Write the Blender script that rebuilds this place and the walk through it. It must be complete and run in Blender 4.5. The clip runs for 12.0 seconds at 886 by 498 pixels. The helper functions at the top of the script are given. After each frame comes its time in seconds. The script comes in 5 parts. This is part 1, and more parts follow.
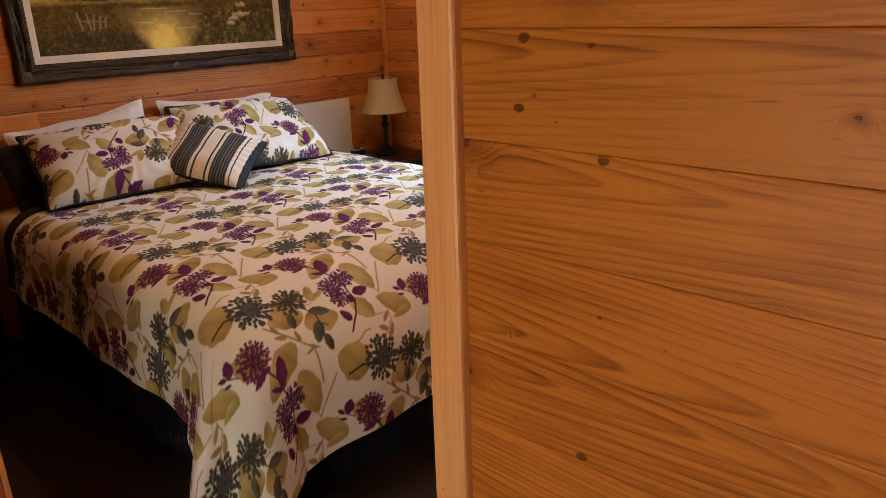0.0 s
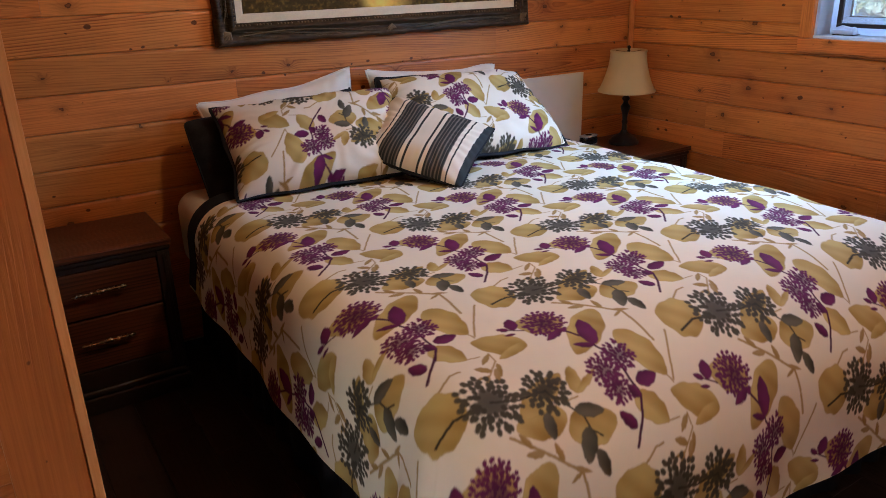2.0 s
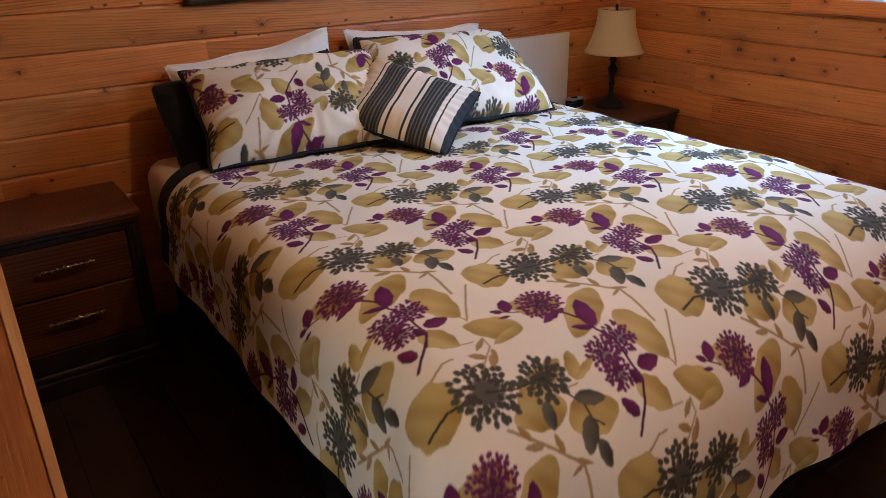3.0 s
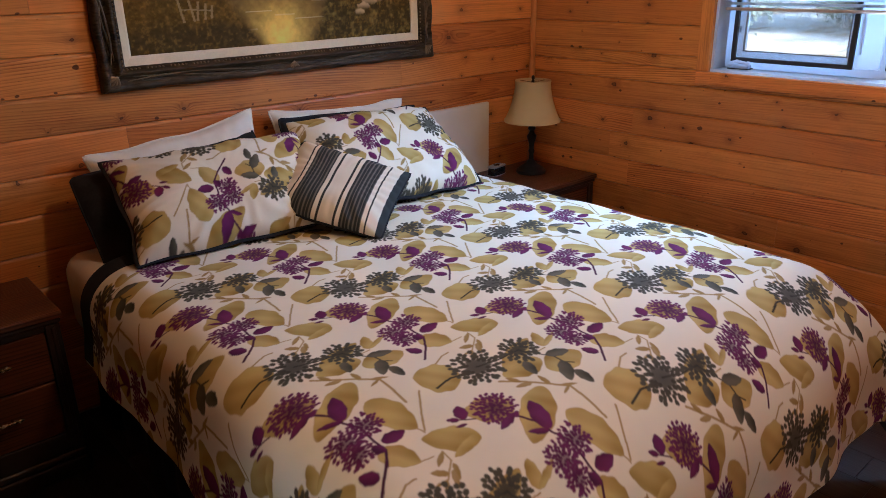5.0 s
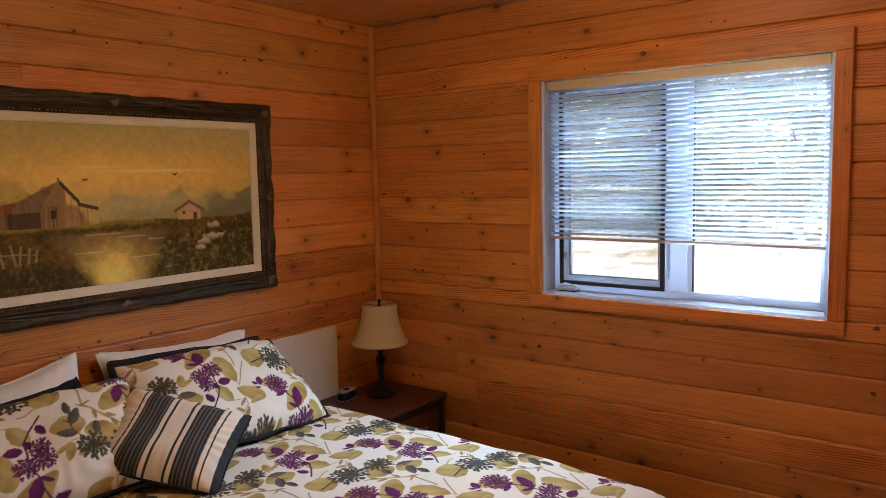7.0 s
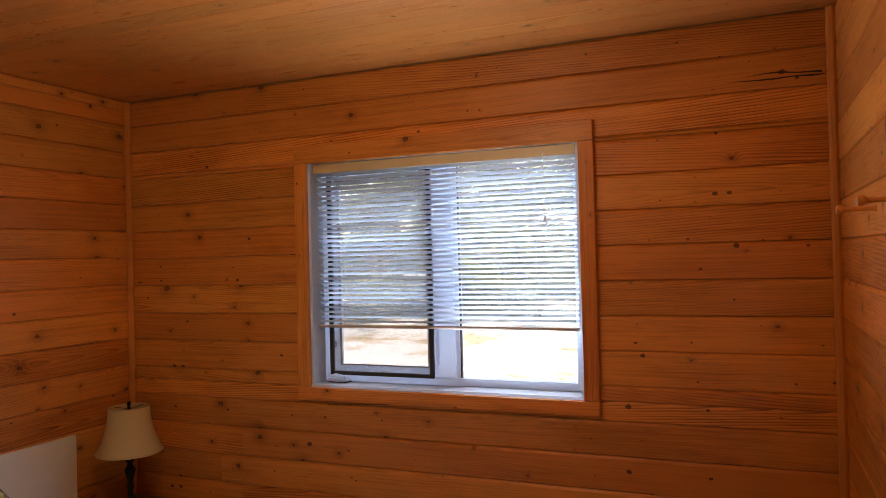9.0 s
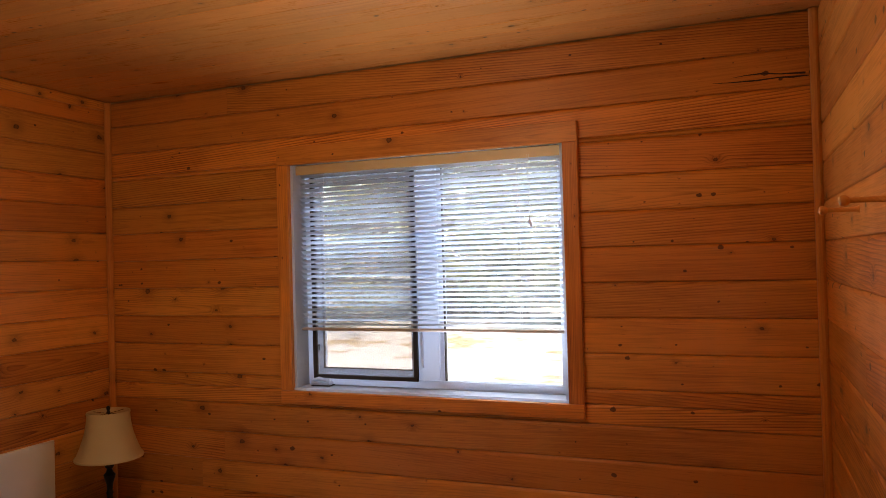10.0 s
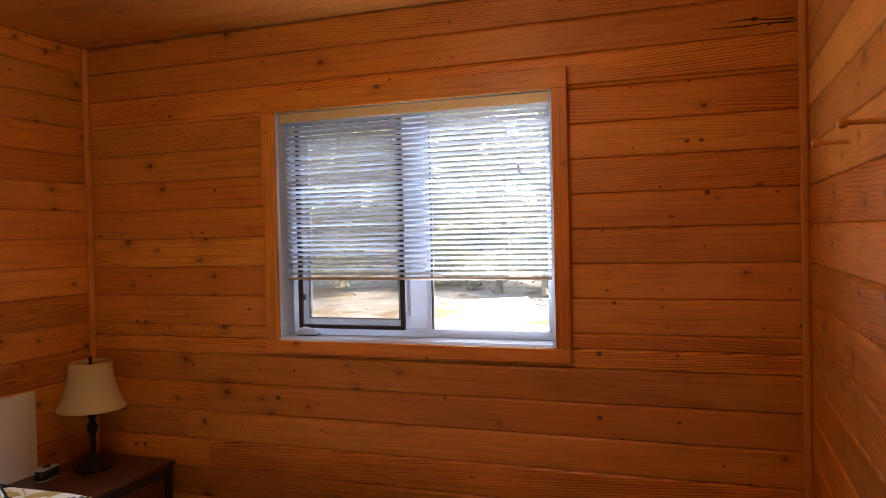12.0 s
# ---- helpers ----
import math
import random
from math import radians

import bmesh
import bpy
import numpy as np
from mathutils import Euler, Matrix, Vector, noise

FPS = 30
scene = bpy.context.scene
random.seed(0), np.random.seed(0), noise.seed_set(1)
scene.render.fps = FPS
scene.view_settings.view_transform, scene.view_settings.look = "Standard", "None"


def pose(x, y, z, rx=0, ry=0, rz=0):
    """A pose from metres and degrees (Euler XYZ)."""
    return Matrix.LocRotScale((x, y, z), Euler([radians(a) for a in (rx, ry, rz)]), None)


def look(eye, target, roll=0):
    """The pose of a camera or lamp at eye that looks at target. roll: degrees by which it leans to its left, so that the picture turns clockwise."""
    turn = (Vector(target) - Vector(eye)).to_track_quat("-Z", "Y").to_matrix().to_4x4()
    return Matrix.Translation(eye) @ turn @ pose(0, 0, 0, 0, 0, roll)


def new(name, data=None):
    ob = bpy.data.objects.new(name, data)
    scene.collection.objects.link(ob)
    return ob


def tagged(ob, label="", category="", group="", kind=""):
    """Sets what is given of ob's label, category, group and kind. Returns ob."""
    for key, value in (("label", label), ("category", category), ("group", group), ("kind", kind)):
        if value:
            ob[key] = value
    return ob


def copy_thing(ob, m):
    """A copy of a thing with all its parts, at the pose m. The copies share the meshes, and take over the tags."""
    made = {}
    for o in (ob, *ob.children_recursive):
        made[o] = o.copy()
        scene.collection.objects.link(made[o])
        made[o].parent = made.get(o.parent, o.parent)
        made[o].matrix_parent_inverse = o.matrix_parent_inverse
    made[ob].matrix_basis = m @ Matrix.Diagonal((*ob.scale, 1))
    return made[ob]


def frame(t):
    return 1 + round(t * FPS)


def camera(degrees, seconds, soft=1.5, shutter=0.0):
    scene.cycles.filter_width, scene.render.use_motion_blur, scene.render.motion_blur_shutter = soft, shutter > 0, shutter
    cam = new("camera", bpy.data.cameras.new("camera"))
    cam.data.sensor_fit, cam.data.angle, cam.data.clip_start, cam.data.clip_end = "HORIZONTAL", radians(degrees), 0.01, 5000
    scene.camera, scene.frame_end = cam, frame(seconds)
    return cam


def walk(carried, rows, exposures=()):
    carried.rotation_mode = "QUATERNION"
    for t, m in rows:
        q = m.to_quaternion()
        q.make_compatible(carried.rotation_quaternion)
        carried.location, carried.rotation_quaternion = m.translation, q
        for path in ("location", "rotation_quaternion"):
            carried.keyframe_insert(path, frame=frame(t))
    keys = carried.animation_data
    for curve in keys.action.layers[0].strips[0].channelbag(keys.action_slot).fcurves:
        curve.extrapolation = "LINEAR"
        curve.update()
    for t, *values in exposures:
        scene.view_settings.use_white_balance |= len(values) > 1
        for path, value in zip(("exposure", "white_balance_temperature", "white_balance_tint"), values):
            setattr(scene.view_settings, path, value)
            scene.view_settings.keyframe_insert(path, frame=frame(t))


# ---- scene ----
cam = camera(61.9, 12.0, soft=0.85)
PATH = [
    (0, (-3.365, -3.63, 1.444), (-1.986, -2.327, 0.81), -2.0),
    (0.5, (-3.269, -3.439, 1.435), (-2.019, -2.009, 0.808), -2.0),
    (0.7, (-3.213, -3.364, 1.439), (-2.02, -1.887, 0.81), -1.8),
    (1, (-3.14, -3.224, 1.428), (-2.013, -1.694, 0.802), -1.9),
    (1.5, (-3.085, -3.062, 1.404), (-2.049, -1.477, 0.762), -1.8),
    (2, (-3.059, -2.88, 1.399), (-2.052, -1.301, 0.698), -1.6),
    (2.5, (-3.036, -2.838, 1.402), (-2.033, -1.287, 0.636), -1.4),
    (3, (-3.022, -2.778, 1.397), (-1.989, -1.265, 0.595), -1.3),
    (3.2, (-3.019, -2.74, 1.407), (-1.95, -1.259, 0.594), -1.2),
    (4.8, (-3.05, -2.685, 1.497), (-1.815, -1.291, 0.768), -1.2),
    (5, (-3.048, -2.694, 1.527), (-1.807, -1.293, 0.824), -1.1),
    (5.5, (-3.051, -2.704, 1.568), (-1.785, -1.276, 0.967), -1.2),
    (6, (-3.034, -2.712, 1.609), (-1.714, -1.283, 1.145), -1.1),
    (6.5, (-3.01, -2.72, 1.646), (-1.585, -1.354, 1.328), -1.2),
    (6.6, (-3.007, -2.715, 1.655), (-1.55, -1.377, 1.362), -1.1),
    (7, (-2.973, -2.71, 1.662), (-1.389, -1.506, 1.459), -1.2),
    (7.5, (-2.948, -2.706, 1.665), (-1.213, -1.717, 1.556), -1.2),
    (7.7, (-2.941, -2.71, 1.66), (-1.162, -1.801, 1.588), -1.3),
    (9.3, (-2.717, -2.807, 1.644), (-0.868, -2.045, 1.668), -1.5),
    (9.5, (-2.713, -2.806, 1.642), (-0.86, -2.051, 1.667), -1.5),
    (10, (-2.717, -2.805, 1.642), (-0.858, -2.067, 1.671), -1.5),
    (10.5, (-2.713, -2.809, 1.639), (-0.851, -2.08, 1.669), -1.5),
    (11, (-2.711, -2.804, 1.624), (-0.846, -2.083, 1.646), -1.5),
    (11.5, (-2.728, -2.765, 1.586), (-0.857, -2.058, 1.587), -1.4),
    (12, (-2.739, -2.745, 1.538), (-0.855, -2.076, 1.496), -1.3),
]
EXPOSURES = [(0.0, 3.15, 6700, 8), (1.0, 3.25, 5700, 5), (3.0, 3.27, 5550, 4), (5.0, 3.15, 5500, 4), (6.5, 2.92, 6400, 6), (7.5, 2.68, 7200, 12), (9.5, 2.48, 8200, 17), (12.0, 2.50, 8800, 19)]
walk(cam, [(t, look(eye, target, roll)) for t, eye, target, roll in PATH], EXPOSURES)

# ---- light ----
SUN_EL, SUN_AZ = radians(46), radians(200)
world = bpy.data.worlds.new("world")
scene.world = world
world.use_nodes = True
sky = world.node_tree.nodes.new("ShaderNodeTexSky")
sky.sky_type, sky.sun_disc, sky.sun_elevation, sky.sun_rotation = "NISHITA", False, SUN_EL, SUN_AZ
world.node_tree.links.new(sky.outputs[0], world.node_tree.nodes["Background"].inputs[0])
world.node_tree.nodes["Background"].inputs[1].default_value = 0.15


def lamp(name, kind, m, energy, colour, **more):
    data = bpy.data.lights.new(name, kind)
    data.energy, data.color = energy, colour
    if kind == "SUN":
        data.angle = more["angle"]
    if kind == "AREA":
        data.shape, data.size, data.size_y, data.spread = "RECTANGLE", more["size"], more["size_y"], more["spread"]
    if kind == "POINT":
        data.shadow_soft_size = more["radius"]
    ob = new(name, data)
    ob.matrix_world = m
    return ob


sun_way = Vector((math.sin(SUN_AZ) * math.cos(SUN_EL), math.cos(SUN_AZ) * math.cos(SUN_EL), math.sin(SUN_EL)))
lamp("sun", "SUN", look(sun_way * 60, (0, 0, 0)), 3.0, (1, 0.94, 0.85), angle=radians(0.5))
# sky light and ground light in the bedroom window, an added warm fill at an unseen window across the hall, and the
# ceiling bulb
lamp("window_skylight", "AREA", look((-0.24, -1.50, 1.62), (-1.00, -1.15, 0.95)), 1.35, (0.38, 0.61, 1.0), size=0.5, size_y=0.6, spread=radians(95))
lamp("window_sky_above", "AREA", look((0.75, -1.62, 2.80), (-0.05, -1.62, 1.50)), 11, (0.50, 0.70, 1.0), size=1.3, size_y=0.7, spread=radians(170))
lamp("window_ground_bounce", "AREA", look((0.03, -1.75, 1.22), (-0.60, -2.2, 2.44)), 1.7, (0.62, 0.79, 1.0), size=0.8, size_y=0.16, spread=radians(120))
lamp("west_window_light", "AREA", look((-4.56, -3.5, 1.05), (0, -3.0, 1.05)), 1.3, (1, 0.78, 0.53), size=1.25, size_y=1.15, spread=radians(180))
lamp("bedroom_bulb", "POINT", pose(-1.65, -1.7, 2.30), 4.25, (1, 0.77, 0.52), radius=0.06)


# ---- materials ----
def material(name):
    m = bpy.data.materials.new(name)
    m.use_nodes = True
    return m, m.node_tree, m.node_tree.nodes["Principled BSDF"]


class Nodes:
    """Short writing for shader nodes."""

    def __init__(self, tree):
        self.tree = tree

    def add(self, kind):
        return self.tree.nodes.new(kind)

    def plug(self, socket, value):
        if isinstance(value, bpy.types.NodeSocket):
            self.tree.links.new(value, socket)
        else:
            socket.default_value = value

    def math(self, op, a, b=0.0, c=0.0):
        n = self.add("ShaderNodeMath")
        n.operation = op
        for s, v in zip(n.inputs, (a, b, c)):
            self.plug(s, v)
        return n.outputs[0]

    def xyz(self, x, y, z):
        n = self.add("ShaderNodeCombineXYZ")
        for s, v in zip(n.inputs, (x, y, z)):
            self.plug(s, v)
        return n.outputs[0]

    def split(self, v):
        n = self.add("ShaderNodeSeparateXYZ")
        self.plug(n.inputs[0], v)
        return n.outputs

    def noise(self, v, scale, detail=3.0, rough=0.5):
        n = self.add("ShaderNodeTexNoise")
        self.plug(n.inputs["Vector"], v)
        n.inputs["Scale"].default_value, n.inputs["Detail"].default_value, n.inputs["Roughness"].default_value = scale, detail, rough
        return n.outputs[0]

    def ramp(self, f, stops):
        n = self.add("ShaderNodeValToRGB")
        self.plug(n.inputs[0], f)
        e = n.color_ramp.elements
        while len(e) < len(stops):
            e.new(0.5)
        for el, (at, c) in zip(e, stops):
            el.position = at
            el.color = (*c, 1) if isinstance(c, tuple) else (c, c, c, 1)
        return n.outputs[0]

    def mix(self, f, a, b, mode="MIX"):
        n = self.add("ShaderNodeMix")
        n.data_type, n.blend_type = "RGBA", mode
        for s, v in zip((n.inputs[0], n.inputs[6], n.inputs[7]), (f, a, b)):
            self.plug(s, (*v, 1) if isinstance(v, tuple) and len(v) == 3 else v)
        return n.outputs[2]

    def bump(self, height, strength, distance, normal_to):
        n = self.add("ShaderNodeBump")
        n.inputs["Strength"].default_value, n.inputs["Distance"].default_value = strength, distance
        self.plug(n.inputs["Height"], height)
        self.plug(normal_to, n.outputs[0])

    def place(self, kind="Object"):
        return self.add("ShaderNodeTexCoord").outputs[kind]


def wood(name, light, dark, knot, order="xyz", gloss=0.38, knots=1.0, islands=False, spread=0.34, rings=42.0, bend=26.0, figure=0.5, eyes=2.2, mottle=0.7, spec=0.32, even=False, coat=0.0, heartless=0.26):
    """Softwood with grain along the first axis of order, ring figure and knots; each piece has its own cut and tone."""
    m, tree, bsdf = material(name)
    n = Nodes(tree)
    s = n.split(n.place())
    axis = {"x": s[0], "y": s[1], "z": s[2]}
    if islands:
        rnd = n.add("ShaderNodeNewGeometry").outputs["Random Per Island"]
    else:
        rnd = n.add("ShaderNodeObjectInfo").outputs["Random"]
    along = n.math("ADD", axis[order[0]], n.math("MULTIPLY", rnd, 61.7))
    across = n.math("ADD", n.math("ADD", axis[order[1]], axis[order[2]]), n.math("MULTIPLY", rnd, 23.3))

    def stretched(fa, fc, w, detail=3.0, rough=0.5):
        return n.noise(n.xyz(n.math("MULTIPLY", along, fa), n.math("MULTIPLY", across, fc), w), 1.0, detail, rough)

    def knot_cells(fa, fc, shift):
        v = n.add("ShaderNodeTexVoronoi")
        v.voronoi_dimensions = "2D"
        v.inputs["Scale"].default_value = 1.0
        n.plug(v.inputs["Vector"], n.xyz(n.math("MULTIPLY", along, fa), n.math("ADD", n.math("MULTIPLY", across, fc), n.math("ADD", wob, shift)), 0.0))
        return v.outputs["Distance"], n.split(v.outputs["Color"])

    wob = n.math("MULTIPLY", n.math("SUBTRACT", n.noise(n.xyz(along, across, 0.0), 55.0, 2.0), 0.5), 0.12)
    # round knots, most of them small, each with a dark rim and a swirl of grain about it
    d, pick = knot_cells(4.6, 6.4, 0.0)
    size = n.math("MAXIMUM", n.math("SUBTRACT", pick[0], 0.42), 0.0)
    size = n.math("MULTIPLY_ADD", n.math("POWER", n.math("MULTIPLY", size, 1.7), 1.6), 0.066 * knots, 0.0035 * knots)
    near = n.math("DIVIDE", d, size)
    mask = n.ramp(n.math("MULTIPLY", near, 0.5), [(0.0, 0.62), (0.28, 0.70), (0.42, 1.0), (0.56, 0.0)])
    halo = n.math("POWER", 2.718, n.math("MULTIPLY", n.math("MULTIPLY", near, near), -0.10))
    # the board's own cut: plain for most, with bold arches for a few
    if even:
        bold = 1.0
    else:
        bold = n.math("MULTIPLY_ADD", n.math("POWER", n.math("FRACT", n.math("MULTIPLY", rnd, 13.7)), 3.0), 0.85, 0.30)
    # growth rings cut lengthwise: arches where the heart of the log lies in the board, straight lines where it lies outside
    flow = n.math("SUBTRACT", stretched(0.8, 4.0, rnd, 2.0, 0.45), 0.5)
    if islands:
        heart = n.math("MULTIPLY", flow, 0.3)
    else:
        local = n.math("ADD", axis[order[1]], axis[order[2]])
        off = n.math("MULTIPLY", n.math("SUBTRACT", n.math("FRACT", n.math("MULTIPLY", rnd, 41.3)), 0.5), heartless)
        heart = n.math("ADD", n.math("ADD", local, off), n.math("MULTIPLY", flow, 0.045))
    cone = n.math("SQRT", n.math("ADD", n.math("MULTIPLY", heart, heart), 0.00022))
    field = n.math("ADD", n.math("MULTIPLY", cone, rings * 2.4), n.math("MULTIPLY", along, bend * 0.22))
    field = n.math("ADD", field, n.math("MULTIPLY", flow, bend * 0.16))
    field = n.math("ADD", field, n.math("MULTIPLY", halo, eyes))
    field = n.math("ADD", field, n.math("MULTIPLY", stretched(0.9, 11.0, 9.0, 2.0, 0.5), 1.6))
    ring = n.ramp(n.math("FRACT", field), [(0.0, 0.0), (0.45, 0.16), (0.80, 0.85), (0.88, 1.0), (0.97, 0.25), (1.0, 0.0)])
    ring = n.math("MULTIPLY", ring, n.ramp(stretched(2.1, 9.0, 7.0, 2.0), [(0.32, 0.2), (0.66, 1.0)]))
    fine = stretched(5.0, 330.0, rnd, 2.0, 0.65)
    streak = stretched(1.1, 70.0, 3.0, 2.0, 0.6)
    patch = stretched(1.3, 3.0, 4.0, 3.0, 0.5)
    cloud = stretched(5.0, 13.0, 2.0, 4.0, 0.62)
    fac = n.math("ADD", n.math("MULTIPLY", n.math("MULTIPLY", ring, bold), figure), n.math("MULTIPLY", n.math("SUBTRACT", fine, 0.5), 0.95))
    fac = n.math("ADD", fac, n.math("MULTIPLY", n.math("SUBTRACT", streak, 0.5), 0.95))
    fac = n.math("ADD", fac, n.math("MULTIPLY", n.math("SUBTRACT", patch, 0.40), 1.0))
    fac = n.math("ADD", fac, n.math("MULTIPLY", n.math("SUBTRACT", cloud, 0.5), mottle))
    col = n.mix(fac, light, dark)
    col = n.mix(n.math("MULTIPLY", n.math("MULTIPLY", halo, knots), 0.5), col, tuple((a + b) / 2 for a, b in zip(dark, knot)))
    col = n.mix(n.math("MULTIPLY", mask, 0.95), col, knot)
    # pin knots and short dark flecks along the grain
    pd, pp = knot_cells(9.0, 13.0, 5.3)
    pin_size = n.math("MULTIPLY", n.math("SUBTRACT", n.math("ADD", pp[1], n.math("MULTIPLY", n.math("SUBTRACT", stretched(1.6, 5.0, 8.0, 1.0), 0.5), 1.6)), 0.66), 0.20 * knots)
    col = n.mix(n.math("MULTIPLY", n.ramp(n.math("SUBTRACT", pin_size, pd), [(0.0, 0.0), (0.02, 1.0)]), 0.85), col, knot)
    fleck = n.ramp(stretched(16.0, 150.0, 6.0, 2.0, 0.5), [(0.70, 0.0), (0.76, 1.0)])
    col = n.mix(n.math("MULTIPLY", fleck, 0.45 * min(1.0, knots)), col, dark)
    pick1, pick2 = n.math("FRACT", n.math("MULTIPLY", rnd, 7.31)), n.math("FRACT", n.math("MULTIPLY", rnd, 29.1))
    tone = n.math("MULTIPLY_ADD", pick1, spread, 1.0 - spread * 0.55)
    red = n.math("MULTIPLY", tone, n.math("MULTIPLY_ADD", pick2, spread * 0.5, 1.0 - spread * 0.25))
    col = n.mix(1.0, col, n.xyz(tone, red, red), "MULTIPLY")
    n.plug(bsdf.inputs["Base Color"], col)
    n.plug(bsdf.inputs["Roughness"], n.math("ADD", n.math("MULTIPLY_ADD", fine, 0.14, gloss - 0.14), n.math("MULTIPLY", cloud, 0.14)))
    bsdf.inputs["Specular IOR Level"].default_value = spec
    bsdf.inputs["Coat Weight"].default_value = coat
    bsdf.inputs["Coat Roughness"].default_value = 0.2
    relief = n.math("ADD", n.math("MULTIPLY", fine, 0.8), n.math("MULTIPLY", ring, 0.6))
    relief = n.math("ADD", n.math("ADD", relief, n.math("MULTIPLY", cloud, 1.6)), n.math("MULTIPLY", halo, 1.2))
    n.bump(relief, 0.30, 0.0012, bsdf.inputs["Normal"])
    return m


def plain(name, colour, rough=0.5, metal=0.0, vary=0.12, scale=30.0, bump=0.1, spec=0.5, sheen=0.0, stretch=(1, 1, 1)):
    """Paint, plastic, metal or cloth: one colour with blotches at two scales and fine relief."""
    m, tree, bsdf = material(name)
    n = Nodes(tree)
    s = n.split(n.place())
    v = n.xyz(*[n.math("MULTIPLY", a, float(k)) for a, k in zip(s, stretch)])
    a, b = n.noise(v, scale, 3.0), n.noise(v, scale * 0.13, 2.0)
    f = n.math("MULTIPLY", n.math("ADD", a, b), 0.5)
    dark = tuple(c * (1 - vary) for c in colour)
    lite = tuple(min(1, c * (1 + vary)) for c in colour)
    n.plug(bsdf.inputs["Base Color"], n.mix(n.ramp(f, [(0.3, 0.0), (0.7, 1.0)]), dark, lite))
    n.plug(bsdf.inputs["Roughness"], n.math("MULTIPLY_ADD", a, 0.2, rough - 0.1))
    bsdf.inputs["Metallic"].default_value = metal
    bsdf.inputs["Specular IOR Level"].default_value = spec
    bsdf.inputs["Sheen Weight"].default_value = sheen
    if bump:
        n.bump(a, bump, 0.002, bsdf.inputs["Normal"])
    return m


def printed(name, rough=0.8, weave=900.0, sheen=0.0, bump=0.25, spec=0.12):
    """Cloth or canvas whose print is stored with its points."""
    m, tree, bsdf = material(name)
    n = Nodes(tree)
    att = n.add("ShaderNodeVertexColor")
    att.layer_name = "print"
    v = n.place()
    a, b = n.noise(v, 9.0, 3.0), n.noise(v, weave, 1.0)
    t = n.math("MULTIPLY_ADD", a, 0.10, 0.95)
    n.plug(bsdf.inputs["Base Color"], n.mix(1.0, att.outputs["Color"], n.xyz(t, t, t), "MULTIPLY"))
    bsdf.inputs["Roughness"].default_value = rough
    bsdf.inputs["Specular IOR Level"].default_value = spec
    bsdf.inputs["Sheen Weight"].default_value = sheen
    n.bump(n.math("ADD", n.math("MULTIPLY", b, 0.15), n.noise(v, 24.0, 3.0)), bump, 0.004, bsdf.inputs["Normal"])
    return m


PINE = wood("pine_boards", (0.68, 0.250, 0.056), (0.25, 0.060, 0.011), (0.045, 0.010, 0.004), spread=0.36, figure=0.85)
PINE_UPRIGHT = wood("pine_corner_strip", (0.60, 0.235, 0.062), (0.36, 0.10, 0.02), (0.07, 0.018, 0.007), order="zxy", spread=0.1)
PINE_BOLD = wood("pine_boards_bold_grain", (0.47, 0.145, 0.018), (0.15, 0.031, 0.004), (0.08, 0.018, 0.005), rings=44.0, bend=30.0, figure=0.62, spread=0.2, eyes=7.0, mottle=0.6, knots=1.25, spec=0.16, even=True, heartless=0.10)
PINE_TRIM = wood("pine_trim_boards", (0.44, 0.130, 0.027), (0.24, 0.056, 0.010), (0.10, 0.024, 0.008), knots=0.3, spread=0.16, figure=0.7)
PINE_PALE = wood("pale_pine_trim", (0.68, 0.31, 0.105), (0.46, 0.165, 0.04), (0.16, 0.05, 0.018), knots=0.25, spread=0.2)
PINE_CEILING = wood("ceiling_pine", (0.66, 0.265, 0.072), (0.42, 0.135, 0.030), (0.07, 0.022, 0.01), order="yxz", islands=True, gloss=0.30, spread=0.20, figure=0.6, spec=0.5, coat=0.7)
FLOORING = wood("dark_floor_planks", (0.034, 0.019, 0.012), (0.013, 0.008, 0.006), (0.010, 0.006, 0.005), order="yxz", gloss=0.4, rings=24.0, bend=8.0)
WALNUT = wood("walnut_veneer", (0.125, 0.040, 0.015), (0.026, 0.009, 0.005), (0.03, 0.012, 0.007), gloss=0.33, knots=0.15, spread=0.15, rings=34.0, bend=8.0, figure=1.1, even=True)
DARK_WOOD = plain("dark_stained_wood", (0.022, 0.013, 0.010), 0.38, vary=0.35, scale=60, stretch=(1, 12, 12))
CREAM_RAIL = plain("cream_headrail", (0.62, 0.46, 0.25), 0.35, vary=0.05, scale=14, bump=0.03)
SCREEN_FRAME = plain("dark_screen_frame", (0.025, 0.022, 0.022), 0.45, vary=0.2, scale=40)
PANEL_WHITE = plain("white_melamine_panel", (0.72, 0.64, 0.50), 0.38, vary=0.05, scale=10, bump=0.04)
BLACK_CLOTH = plain("charcoal_cotton", (0.022, 0.022, 0.025), 0.85, vary=0.3, scale=120, bump=0.3, spec=0.12)
SKIRT_CLOTH = plain("navy_black_bed_skirt", (0.012, 0.012, 0.018), 0.9, vary=0.3, scale=90, bump=0.3, spec=0.15)
WHITE_COTTON = plain("white_pillow_cotton", (0.78, 0.70, 0.55), 0.85, vary=0.06, scale=26, bump=0.45, spec=0.2, sheen=0.1)
CREAM_SHEET = plain("cream_sheet_cotton", (0.68, 0.58, 0.44), 0.85, vary=0.08, scale=26, bump=0.45, spec=0.2)
BRONZE = plain("antique_bronze", (0.36, 0.27, 0.16), 0.26, metal=0.9, vary=0.4, scale=90)
LAMP_BLACK = plain("dark_bronze_lamp_paint", (0.012, 0.010, 0.009), 0.36, vary=0.3, scale=50, spec=0.25)
